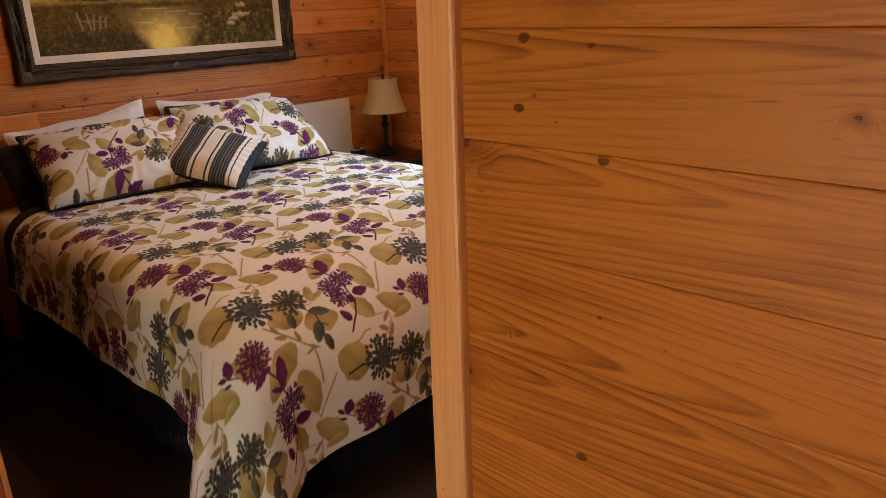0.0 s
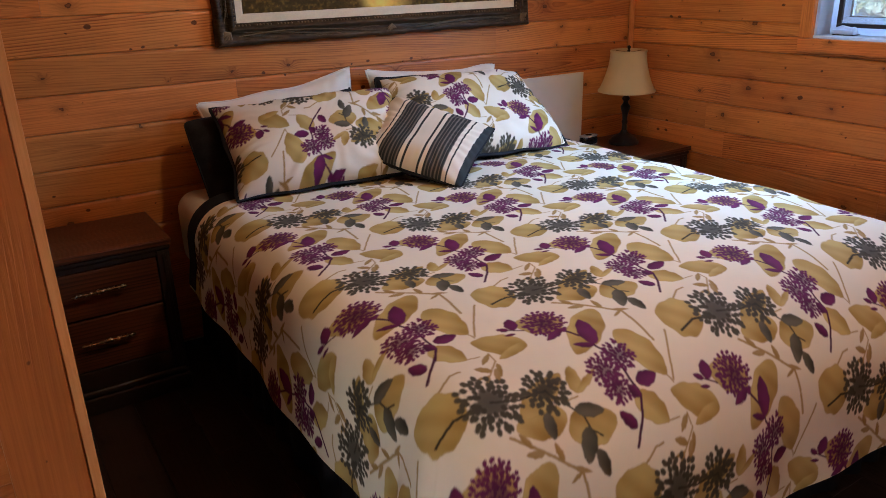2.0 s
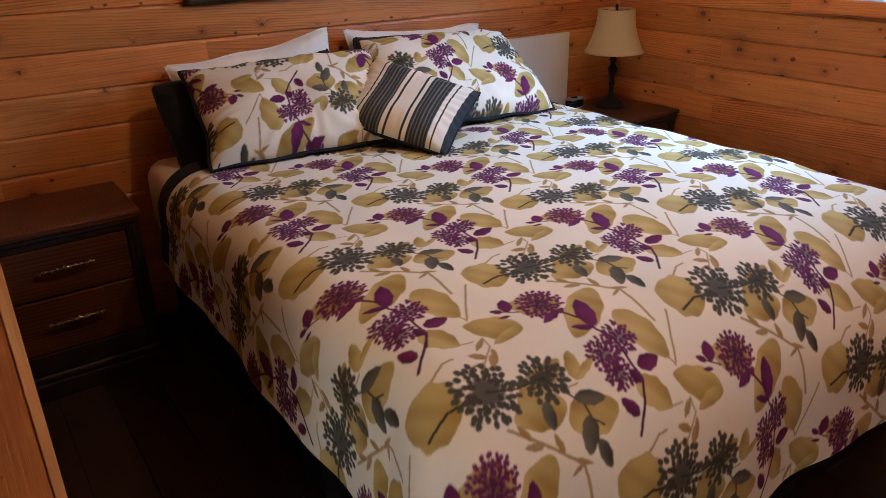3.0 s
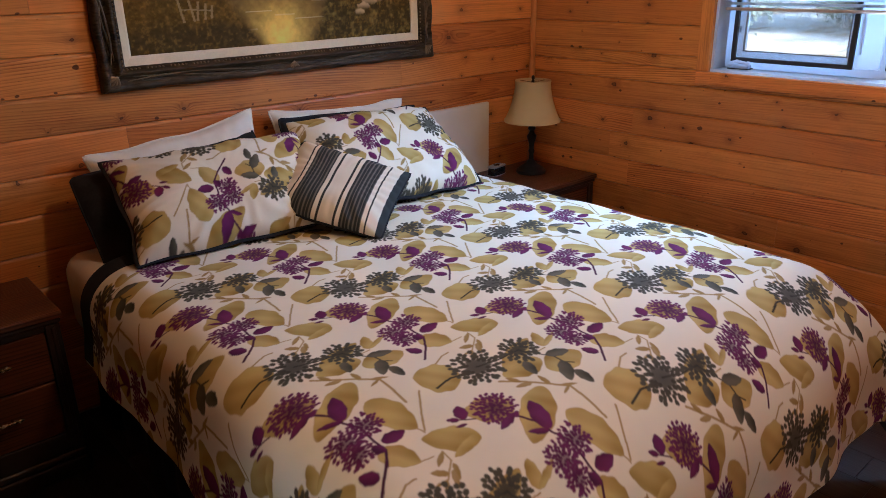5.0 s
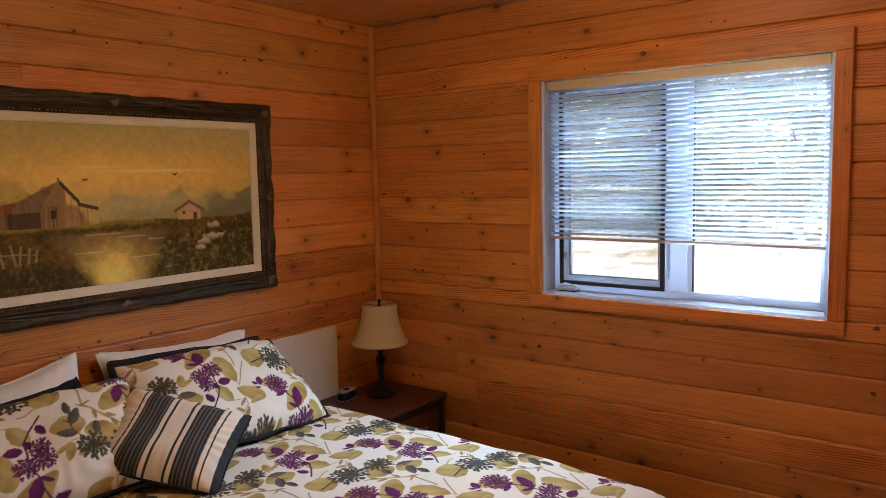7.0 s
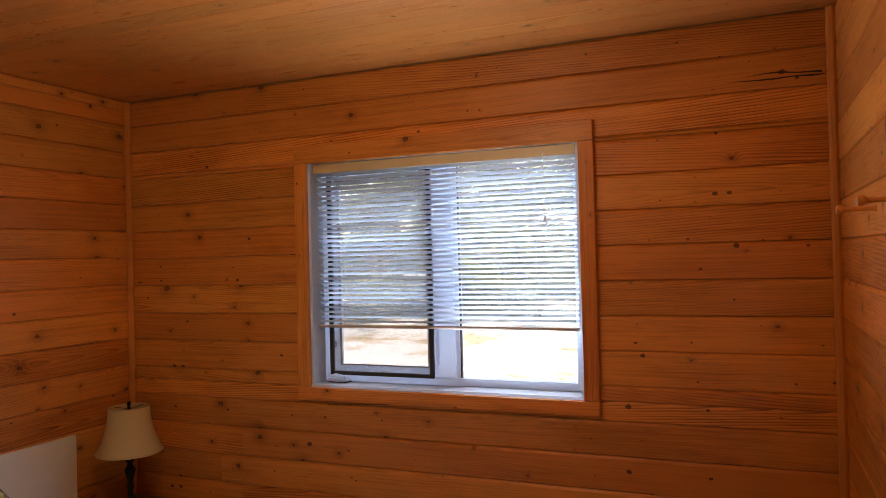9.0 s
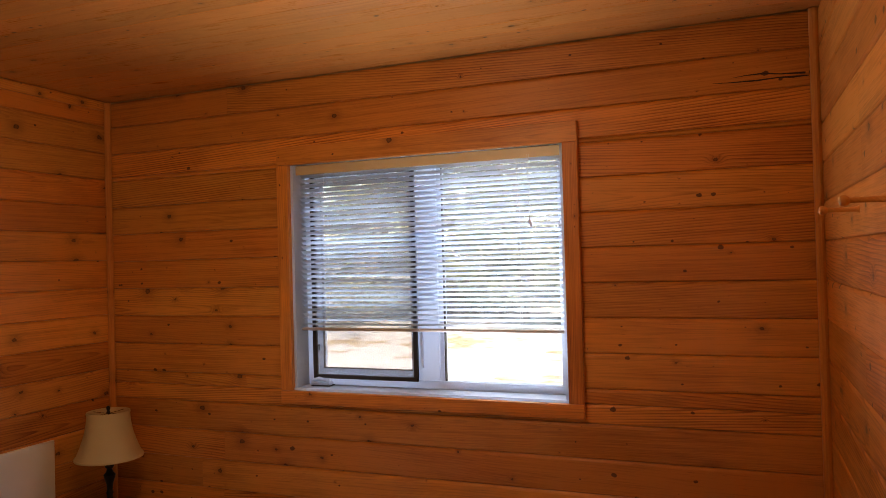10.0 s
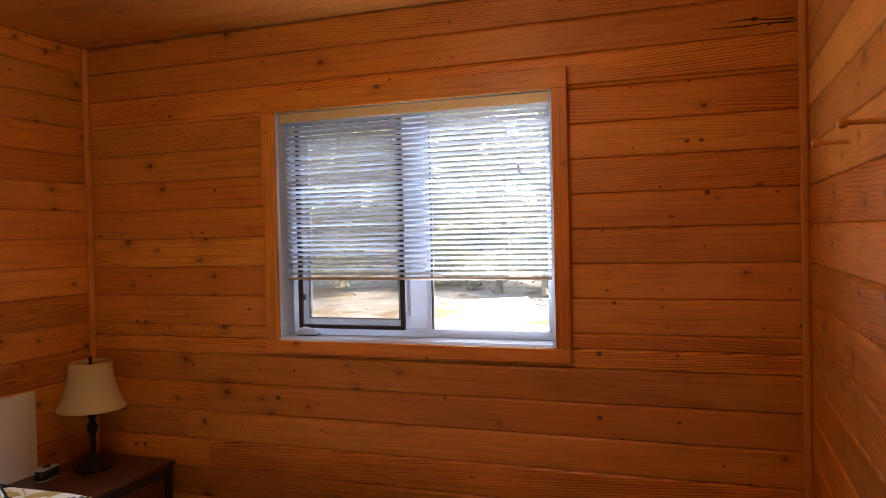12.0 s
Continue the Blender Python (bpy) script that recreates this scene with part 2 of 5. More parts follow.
LINER = plain("cream_linen_liner", (0.72, 0.62, 0.42), 0.8, vary=0.08, scale=140, bump=0.2)
GILT = plain("carved_antique_frame", (0.055, 0.035, 0.017), 0.46, metal=0.1, vary=0.9, scale=26, bump=1.0, spec=0.18, stretch=(1, 3, 6))
GILT_RIDGE = plain("worn_brown_carving", (0.085, 0.058, 0.028), 0.36, metal=0.25, vary=0.7, scale=45, bump=0.5, spec=0.4)
GILT_HIGH = plain("rubbed_gilt_carving", (0.17, 0.115, 0.055), 0.32, metal=0.5, vary=0.5, scale=60, bump=0.3)
CORD = plain("white_cord", (0.75, 0.74, 0.70), 0.7, vary=0.05, bump=0.0)
CLOCK_BLACK = plain("black_clock_plastic", (0.012, 0.012, 0.013), 0.22, vary=0.2, bump=0.0)
CLOCK_SILVER = plain("silver_clock_plastic", (0.42, 0.41, 0.40), 0.3, metal=0.5, vary=0.1)
PLASTER = plain("plain_painted_wall", (0.55, 0.40, 0.25), 0.7, vary=0.08, scale=20)
OPAL = plain("opal_lamp_glass", (0.85, 0.82, 0.75), 0.25, vary=0.03, bump=0.0)
QUILT_PRINT = printed("floral_printed_cotton")
STRIPE_PRINT = printed("striped_woven_cotton", 0.85)
OIL_PAINT = printed("oil_paint_on_canvas", 0.62, 500.0, 0.0, 0.35, 0.08)


def shade_cloth():
    m, tree, bsdf = material("cream_lampshade_linen")
    n = Nodes(tree)
    s = n.split(n.place())
    w = n.noise(n.xyz(n.math("MULTIPLY", s[0], 40.0), n.math("MULTIPLY", s[1], 40.0), n.math("MULTIPLY", s[2], 400.0)), 8.0, 2.0)
    n.plug(bsdf.inputs["Base Color"], n.mix(w, (0.60, 0.43, 0.20), (0.70, 0.52, 0.26)))
    bsdf.inputs["Roughness"].default_value = 0.85
    n.bump(w, 0.3, 0.001, bsdf.inputs["Normal"])
    thin = n.add("ShaderNodeBsdfTranslucent")
    thin.inputs["Color"].default_value = (0.7, 0.58, 0.4, 1)
    mixer = n.add("ShaderNodeMixShader")
    mixer.inputs[0].default_value = 0.25
    tree.links.new(bsdf.outputs[0], mixer.inputs[1])
    tree.links.new(thin.outputs[0], mixer.inputs[2])
    tree.links.new(mixer.outputs[0], tree.nodes["Material Output"].inputs["Surface"])
    return m


def slat_vinyl(name="translucent_white_vinyl", through_it=0.34, rough=0.42):
    m, tree, bsdf = material(name)
    n = Nodes(tree)
    a = n.noise(n.place(), 14.0, 2.0)
    n.plug(bsdf.inputs["Base Color"], n.mix(a, (0.70, 0.74, 0.80), (0.78, 0.81, 0.85)))
    bsdf.inputs["Roughness"].default_value = rough
    thin = n.add("ShaderNodeBsdfTranslucent")
    thin.inputs["Color"].default_value = (0.76, 0.84, 0.95, 1)
    mixer = n.add("ShaderNodeMixShader")
    mixer.inputs[0].default_value = through_it
    tree.links.new(bsdf.outputs[0], mixer.inputs[1])
    tree.links.new(thin.outputs[0], mixer.inputs[2])
    tree.links.new(mixer.outputs[0], tree.nodes["Material Output"].inputs["Surface"])
    return m


def glass_pane():
    m, tree, bsdf = material("window_glass")
    bsdf.inputs["Base Color"].default_value = (0.97, 0.99, 0.98, 1)
    bsdf.inputs["Roughness"].default_value = 0.0
    bsdf.inputs["IOR"].default_value = 1.45
    bsdf.inputs["Transmission Weight"].default_value = 1.0
    return m


def forest_floor():
    m, tree, bsdf = material("leaf_littered_ground")
    n = Nodes(tree)
    v = n.place()
    big, mid, fine = n.noise(v, 0.30, 3.0), n.noise(v, 1.7, 4.0), n.noise(v, 5.0, 5.0, 0.8)
    leaf = n.mix(n.ramp(fine, [(0.35, 0.0), (0.65, 1.0)]), (0.10, 0.075, 0.048), (0.34, 0.27, 0.18))
    bare = n.mix(fine, (0.30, 0.30, 0.31), (0.46, 0.46, 0.47))
    f = n.ramp(n.math("ADD", n.math("MULTIPLY", big, 0.6), n.math("MULTIPLY", mid, 0.4)), [(0.44, 0.0), (0.52, 1.0)])
    n.plug(bsdf.inputs["Base Color"], n.mix(f, leaf, bare))
    bsdf.inputs["Roughness"].default_value = 0.9
    n.bump(fine, 0.6, 0.03, bsdf.inputs["Normal"])
    return m


def leaves(name, a, b):
    m, tree, bsdf = material(name)
    n = Nodes(tree)
    r = n.add("ShaderNodeNewGeometry").outputs["Random Per Island"]
    n.plug(bsdf.inputs["Base Color"], n.mix(r, a, b))
    bsdf.inputs["Roughness"].default_value = 0.6
    thin = n.add("ShaderNodeBsdfTranslucent")
    n.plug(thin.inputs["Color"], n.mix(r, b, a))
    mixer = n.add("ShaderNodeMixShader")
    mixer.inputs[0].default_value = 0.5
    tree.links.new(bsdf.outputs[0], mixer.inputs[1])
    tree.links.new(thin.outputs[0], mixer.inputs[2])
    tree.links.new(mixer.outputs[0], tree.nodes["Material Output"].inputs["Surface"])
    return m


def insect_mesh():
    """Woven wire too fine to tell apart: part thread, part gap."""
    m, tree, bsdf = material("grey_insect_mesh")
    bsdf.inputs["Base Color"].default_value = (0.30, 0.31, 0.32, 1)
    bsdf.inputs["Roughness"].default_value = 0.6
    gap = tree.nodes.new("ShaderNodeBsdfTransparent")
    mixer = tree.nodes.new("ShaderNodeMixShader")
    mixer.inputs[0].default_value = 0.68
    tree.links.new(bsdf.outputs[0], mixer.inputs[1])
    tree.links.new(gap.outputs[0], mixer.inputs[2])
    tree.links.new(mixer.outputs[0], tree.nodes["Material Output"].inputs["Surface"])
    return m


RAIL_TAUPE = plain("taupe_blind_rail", (0.42, 0.35, 0.32), 0.4, vary=0.06, scale=20, bump=0.03)
MESH = insect_mesh()
SHADE = shade_cloth()
GLASS = glass_pane()
SLAT = slat_vinyl()
VINYL = slat_vinyl("white_window_vinyl", 0.55, 0.35)
BARK_DARK = plain("dark_bark_pocket", (0.035, 0.012, 0.006), 0.8, vary=0.4, scale=120, bump=0.4)
GROUND = forest_floor()
# leaf and bark colours are paled: the bright outdoor haze is mixed in
LEAF_GREEN = leaves("hazed_conifer_leaves", (0.17, 0.21, 0.19), (0.34, 0.38, 0.33))
LEAF_GOLD = leaves("hazed_autumn_leaves", (0.28, 0.29, 0.18), (0.42, 0.42, 0.29))
BARK = plain("hazed_grey_bark", (0.24, 0.225, 0.21), 0.9, vary=0.4, scale=14, bump=0.6, stretch=(1, 1, 0.2))


# ---- building helpers ----
def link(name, bm, mat, parent=None, m=None, smooth=False):
    me = bpy.data.meshes.new(name)
    bmesh.ops.recalc_face_normals(bm, faces=bm.faces)
    bm.to_mesh(me)
    bm.free()
    me.materials.append(mat)
    if smooth:
        me.shade_smooth()
        me.set_sharp_from_angle(angle=radians(40))
    ob = new(name, me)
    if m is not None:
        ob.matrix_world = m
    if parent is not None:
        ob.parent = parent
        if m is None:
            ob.matrix_basis = Matrix()
    return ob


def part(name, bm, mat, parent, label="", m=None, smooth=False):
    ob = link(name, bm, mat, None, None, smooth)
    ob.parent = parent
    ob.matrix_basis = m if m is not None else Matrix()
    if label:
        tagged(ob, label)
    return ob


def empty(name, m, label, category, group="", kind=""):
    ob = new(name)
    ob.matrix_world = m
    ob.empty_display_size = 0.1
    return tagged(ob, label, category, group, kind)


def box(x0, x1, y0, y1, z0, z1, bevel=0.0, bm=None, segments=2):
    bm = bm or bmesh.new()
    made = bmesh.ops.create_cube(bm, size=1.0)["verts"]
    for v in made:
        v.co = Vector((x0 + (v.co.x + 0.5) * (x1 - x0), y0 + (v.co.y + 0.5) * (y1 - y0), z0 + (v.co.z + 0.5) * (z1 - z0)))
    if bevel:
        edges = list({e for v in made for e in v.link_edges})
        bmesh.ops.bevel(bm, geom=edges, offset=bevel, segments=segments, affect="EDGES", profile=0.5)
    return bm


def lathe(profile, steps=40, bm=None, closed=False):
    """Turn (radius, height) pairs about z."""
    bm = bm or bmesh.new()
    rows = []
    for r, z in profile:
        rows.append([bm.verts.new((r * math.cos(2 * math.pi * k / steps), r * math.sin(2 * math.pi * k / steps), z)) for k in range(steps)])
    for a, b in zip(rows, rows[1:] + ([rows[0]] if closed else [])):
        for k in range(steps):
            bm.faces.new((a[k], a[(k + 1) % steps], b[(k + 1) % steps], b[k]))
    if not closed:
        bm.faces.new(rows[0])
        bm.faces.new(rows[-1])
    return bm


def tube(points, radius, steps=8, bm=None, ends=None):
    """A round rod along points, its radius a number or one for each point."""
    bm = bm or bmesh.new()
    points = [Vector(p) for p in points]
    rows = []
    for i, p in enumerate(points):
        way = (points[min(i + 1, len(points) - 1)] - points[max(i - 1, 0)]).normalized()
        side = way.orthogonal().normalized() if abs(way.z) > 0.99 else way.cross(Vector((0, 0, 1))).normalized()
        up = side.cross(way)
        r = radius[i] if isinstance(radius, (list, tuple)) else radius
        rows.append([bm.verts.new(p + (side * math.cos(2 * math.pi * k / steps) + up * math.sin(2 * math.pi * k / steps)) * r) for k in range(steps)])
    for a, b in zip(rows, rows[1:]):
        for k in range(steps):
            bm.faces.new((a[k], a[(k + 1) % steps], b[(k + 1) % steps], b[k]))
    bm.faces.new(rows[0])
    bm.faces.new(rows[-1])
    return bm


def frame_of(origin, ex, ey, ez):
    m = Matrix.Identity(4)
    for k, axis in enumerate((ex, ey, ez)):
        m.col[k][:3] = axis
    m.col[3][:3] = origin
    return m


# ---- the print of the bed linen: a half-drop repeat of leaves, sprays and flower heads ----
TILE_W, TILE_H, DOT = 0.641, 0.564, 0.00125
NX, NY = int(TILE_W / DOT), int(TILE_H / DOT)
rng = np.random.default_rng(7)
tile = np.ones((NY, NX, 3)) * np.array((0.74, 0.675, 0.525))
OLIVE, OLIVE_DEEP, PLUM, PLUM_DEEP = (0.50, 0.375, 0.125), (0.285, 0.175, 0.034), (0.135, 0.018, 0.085), (0.062, 0.008, 0.040)
SMOKE = (0.12, 0.11, 0.075)
INK, SAGE, TAN = (0.034, 0.031, 0.021), (0.075, 0.067, 0.044), (0.36, 0.25, 0.10)


def stamp(x0, x1, y0, y1, shape):
    """Lay a colour into the tile at both places of the half-drop; shape gives (mask, colour) on a grid of metres."""
    gx, gy = np.arange(int(x0 / DOT), int(x1 / DOT) + 1), np.arange(int(y0 / DOT), int(y1 / DOT) + 1)
    xx, yy = np.meshgrid(gx * DOT, gy * DOT)
    mask, colour = shape(xx, yy)
    for ox, oy in ((0, 0), (NX // 2, NY // 2)):
        ix, iy = np.meshgrid((gx + ox) % NX, (gy + oy) % NY)
        old = tile[iy, ix]
        tile[iy, ix] = old + (colour - old) * mask[..., None]


def leaf(bx, by, tx, ty, half, colour, deep, notch=0.0):
    half = half * 0.86 if half > 0.03 else half
    length = math.hypot(tx - bx, ty - by)
    ux, uy = (tx - bx) / length, (ty - by) / length
    ph = rng.uniform(0, 6.28)

    def shape(xx, yy):
        s = ((xx - bx) * ux + (yy - by) * uy) / length
        d = -(xx - bx) * uy + (yy - by) * ux
        c = np.clip(s, 0.0001, 0.9999)
        w = half * np.sin(np.pi * c ** 0.85) ** 0.62 * (1 + 0.05 * np.sin(c * 19 + ph)) * (1 - notch * (c > 0.9))
        inside = np.clip((w - np.abs(d)) / 0.0016, 0, 1) * ((s > 0) & (s < 1))
        edge = np.clip(1 - (w - np.abs(d)) / 0.004, 0, 1) ** 1.5 * 0.75
        wash = 0.70 * np.clip(0.5 + 0.6 * d / half, 0, 1) + 0.30 * np.sin(xx * 42 + ph) * np.sin(yy * 37 + 2 * ph) + 0.10 * np.sin(xx * 120 + yy * 95 + ph)
        rim = np.clip(np.maximum(wash, edge), 0, 1)[..., None]
        return inside, np.array(colour) * (1 - rim) + np.array(deep) * rim

    m = half + 0.01
    stamp(min(bx, tx) - m, max(bx, tx) + m, min(by, ty) - m, max(by, ty) + m, shape)


def stem(points, half, colour):
    for (ax, ay), (bx, by) in zip(points, points[1:]):
        def shape(xx, yy):
            s = np.clip(((xx - ax) * (bx - ax) + (yy - ay) * (by - ay)) / ((bx - ax) ** 2 + (by - ay) ** 2), 0, 1)
            d = np.hypot(xx - ax - s * (bx - ax), yy - ay - s * (by - ay))
            return np.clip((half - d) / 0.001 + 0.5, 0, 1), np.array(colour)
        stamp(min(ax, bx) - 0.01, max(ax, bx) + 0.01, min(ay, by) - 0.01, max(ay, by) + 0.01, shape)


def umbel(cx, cy, radius, colour, deep, core=0.45):
    """A flower head: a fuzzy heart and many small florets on fine stalks, packed like sunflower seeds."""
    small = core == 0.56
    radius = radius * (1.26 if small else 1.02)
    gap = 0.0080 if small else 0.0118
    n = int(math.pi * (radius / gap) ** 2)
    k = np.arange(n)
    ang = k * 2.39996 + rng.normal(0, 0.10, n)
    rad = radius * np.sqrt((k + 0.5) / n) * (1 + rng.normal(0, 0.035, n))
    sizes = rng.uniform(0.44, 0.56, n) * gap
    keep = rad > radius * (0.10 if small else 0.36)

    def shape(xx, yy):
        r, a = np.hypot(xx - cx, yy - cy), np.arctan2(yy - cy, xx - cx)
        fuzz = 0.10 * np.sin(a * 11 + 1) + 0.06 * np.sin(a * 23)
        mask = np.clip((core * 0.92 * radius * (1 + fuzz) - r) / (0.12 * radius), 0, 1) * (0.80 if small else 0.94)
        mask = np.maximum(mask, ((np.abs(np.sin(a * 10.5)) < 0.11) & (r < radius * 0.8)) * 0.75)
        for th, ra, sz, ok in zip(ang, rad, sizes, keep):
            if ok:
                c, s_ = math.cos(th), math.sin(th)
                dx, dy = xx - cx - ra * c, yy - cy - ra * s_
                mask = np.maximum(mask, np.clip((sz - np.hypot((dx * c + dy * s_) * 0.78, dx * s_ * -1.0 + dy * c)) / 0.0012 + 0.4, 0, 1))
        f = np.clip(r / radius, 0, 1)[..., None]
        return mask, np.array(deep) * (1 - f) + np.array(colour) * f

    stamp(cx - radius - 0.01, cx + radius + 0.01, cy - radius - 0.01, cy + radius + 0.01, shape)


# broad olive leaves
leaf(-0.054, -0.006, -0.145, 0.056, 0.0673, OLIVE, OLIVE_DEEP)
leaf(-0.153, -0.180, -0.253, -0.109, 0.0408, OLIVE, OLIVE_DEEP)
leaf(-0.151, -0.169, -0.231, -0.189, 0.0143, OLIVE, OLIVE_DEEP)
leaf(-0.034, -0.154, -0.134, -0.105, 0.0494, OLIVE, OLIVE_DEEP)
leaf(-0.258, 0.135, -0.400, 0.032, 0.0457, OLIVE, OLIVE_DEEP)
leaf(-0.272, 0.056, -0.239, -0.080, 0.0457, OLIVE, OLIVE_DEEP)
leaf(-0.341, -0.087, -0.293, -0.161, 0.0371, OLIVE, OLIVE_DEEP)
leaf(-0.460, -0.044, -0.436, 0.016, 0.0165, OLIVE, OLIVE_DEEP)
leaf(-0.459, -0.045, -0.387, -0.010, 0.0086, OLIVE, OLIVE_DEEP)
leaf(-0.201, 0.168, -0.086, 0.172, 0.0468, OLIVE, OLIVE_DEEP)
leaf(-0.186, 0.208, -0.302, 0.213, 0.0422, OLIVE, OLIVE_DEEP)
leaf(-0.278, 0.232, -0.145, 0.288, 0.0316, OLIVE, OLIVE_DEEP)
# thin stems, twigs and sprigs
stem([(-0.064, 0.073), (-0.031, 0.091), (-0.009, 0.092)], 0.0022, TAN)
stem([(-0.164, 0.009), (-0.199, -0.042), (-0.230, -0.093)], 0.0024, TAN)
stem([(-0.239, -0.080), (-0.235, -0.089), (-0.234, -0.098)], 0.0018, TAN)
stem([(-0.240, -0.160), (-0.242, -0.190), (-0.293, -0.234)], 0.0018, TAN)
stem([(-0.291, -0.159), (-0.263, -0.162)], 0.0016, TAN)
leaf(-0.241, -0.162, -0.275, -0.190, 0.0072, TAN, OLIVE_DEEP)
leaf(-0.267, -0.213, -0.299, -0.194, 0.0092, TAN, OLIVE_DEEP)
leaf(-0.280, -0.224, -0.318, -0.225, 0.0044, TAN, OLIVE_DEEP)
leaf(-0.243, -0.197, -0.260, -0.236, 0.0067, TAN, OLIVE_DEEP)
leaf(-0.256, -0.209, -0.276, -0.251, 0.0078, TAN, OLIVE_DEEP)
leaf(-0.283, -0.228, -0.307, -0.247, 0.0048, TAN, OLIVE_DEEP)
stem([(-0.462, -0.050), (-0.492, -0.051), (-0.511, -0.041), (-0.529, -0.031)], 0.0018, TAN)
stem([(-0.321, 0.206), (-0.261, 0.153), (-0.205, 0.099), (-0.206, 0.040), (-0.208, -0.001)], 0.0032, TAN)
leaf(-0.236, 0.129, -0.239, 0.168, 0.0078, TAN, OLIVE_DEEP)
leaf(-0.203, 0.102, -0.237, 0.089, 0.0049, TAN, OLIVE_DEEP)
leaf(-0.222, 0.115, -0.184, 0.093, 0.0055, TAN, OLIVE_DEEP)
leaf(-0.286, 0.172, -0.303, 0.208, 0.0076, TAN, OLIVE_DEEP)
leaf(-0.269, 0.156, -0.308, 0.168, 0.0079, TAN, OLIVE_DEEP)
# grey-green heads and leaves
stem([(0.000, 0.000), (0.055, -0.015), (0.120, -0.017), (0.131, -0.050)], 0.0024, INK)
stem([(-0.126, -0.007), (-0.077, 0.006), (-0.024, -0.004)], 0.0028, INK)
stem([(-0.177, 0.227), (-0.154, 0.193), (-0.152, 0.164), (-0.135, 0.147)], 0.002, INK)
umbel(0.000, 0.000, 0.0629, SAGE, INK, 0.60)
umbel(0.120, -0.017, 0.0489, SAGE, INK, 0.50)
leaf(-0.165, 0.209, -0.104, 0.190, 0.0165, SMOKE, INK)
leaf(-0.153, 0.171, -0.188, 0.108, 0.0185, SMOKE, INK)
leaf(-0.155, 0.128, -0.153, 0.074, 0.0143, SMOKE, INK)
leaf(-0.225, 0.224, -0.236, 0.170, 0.0142, SMOKE, INK)
# plum spray
stem([(-0.389, 0.127), (-0.373, 0.102), (-0.354, 0.070), (-0.345, 0.031), (-0.327, 0.000), (-0.330, -0.057), (-0.327, -0.092), (-0.352, -0.132), (-0.391, -0.177)], 0.003, PLUM_DEEP)
umbel(-0.392, 0.148, 0.0404, PLUM, PLUM_DEEP, 0.56)
umbel(-0.371, -0.022, 0.0305, PLUM, PLUM_DEEP, 0.56)
umbel(-0.368, -0.066, 0.0266, PLUM, PLUM_DEEP, 0.56)
umbel(-0.315, -0.003, 0.0298, PLUM, PLUM_DEEP, 0.56)
leaf(-0.147, -0.120, -0.132, -0.079, 0.0168, PLUM, PLUM_DEEP)
leaf(-0.156, -0.116, -0.178, -0.099, 0.0080, PLUM, PLUM_DEEP)
leaf(-0.150, -0.135, -0.177, -0.127, 0.0054, PLUM, PLUM_DEEP)
stem([(-0.127, -0.134), (-0.156, -0.116)], 0.0018, PLUM_DEEP)
leaf(-0.375, 0.109, -0.428, 0.093, 0.0112, PLUM, PLUM_DEEP)
leaf(-0.345, 0.039, -0.317, 0.119, 0.0215, PLUM, PLUM_DEEP)
leaf(-0.346, 0.036, -0.388, 0.058, 0.0086, PLUM, PLUM_DEEP)
leaf(-0.320, -0.070, -0.262, -0.067, 0.0181, PLUM, PLUM_DEEP)
leaf(-0.331, -0.097, -0.343, -0.065, 0.0131, PLUM, PLUM_DEEP)
leaf(-0.374, -0.146, -0.395, -0.106, 0.0148, PLUM, PLUM_DEEP)


for axis_ in (0, 1):
    tile = (tile * 2 + np.roll(tile, 1, axis_) + np.roll(tile, -1, axis_)) / 4


def sample_print(px, py):
    """Colours of the print at cloth places in metres."""
    fx, fy = (px + 1.378 - 0.055 * (py + 1.64)) * (NX / TILE_W), (py + 1.64) * (NY / TILE_H)
    return tile[np.floor(fy).astype(int) % NY, np.floor(fx).astype(int) % NX]


def grid_mesh(name, pts, colours=None, flip=False):
    """A mesh from a grid of places (rows, columns, 3), with the print stored by point."""
    h, w = pts.shape[:2]
    idx = np.arange(h * w).reshape(h, w)
    quads = np.stack((idx[:-1, :-1], idx[:-1, 1:], idx[1:, 1:], idx[1:, :-1]), -1).reshape(-1, 4)
    if flip:
        quads = quads[:, ::-1]
    me = bpy.data.meshes.new(name)
    me.vertices.add(h * w)
    me.vertices.foreach_set("co", np.ascontiguousarray(pts, dtype=np.float32).ravel())
    me.loops.add(quads.size)
    me.loops.foreach_set("vertex_index", np.ascontiguousarray(quads, dtype=np.int32).ravel())
    me.polygons.add(len(quads))
    me.polygons.foreach_set("loop_start", np.arange(0, quads.size, 4, dtype=np.int32))
    me.update(calc_edges=True)
    me.validate()
    me.polygons.foreach_set("use_smooth", np.ones(len(quads), dtype=bool))
    if colours is not None:
        att = me.color_attributes.new("print", "FLOAT_COLOR", "POINT")
        att.data.foreach_set("color", np.concatenate((colours.reshape(-1, 3), np.ones((h * w, 1))), 1).astype(np.float32).ravel())
    return me


def sheet_part(name, me, mat, parent, label="", m=None):
    me.materials.append(mat)
    ob = new(name, me)
    ob.parent = parent
    ob.matrix_basis = m if m is not None else Matrix()
    if label:
        tagged(ob, label)
    return ob


# ---- setting: walls, floor, ceiling ----
CEIL, PITCH, JOINT = 2.44, 0.129, -0.005
WEST, HALL_E, HALL_S = -4.6, -2.69, -5.2
SOUTH = -3.075
WIN_Y0, WIN_Y1, WIN_Z0, WIN_Z1 = -2.216, -1.03, 1.10, 2.075
rand = random.Random(11)


def structure(name, bm, mat, label, category):
    return tagged(link(name, bm, mat), label, category, kind="structure")


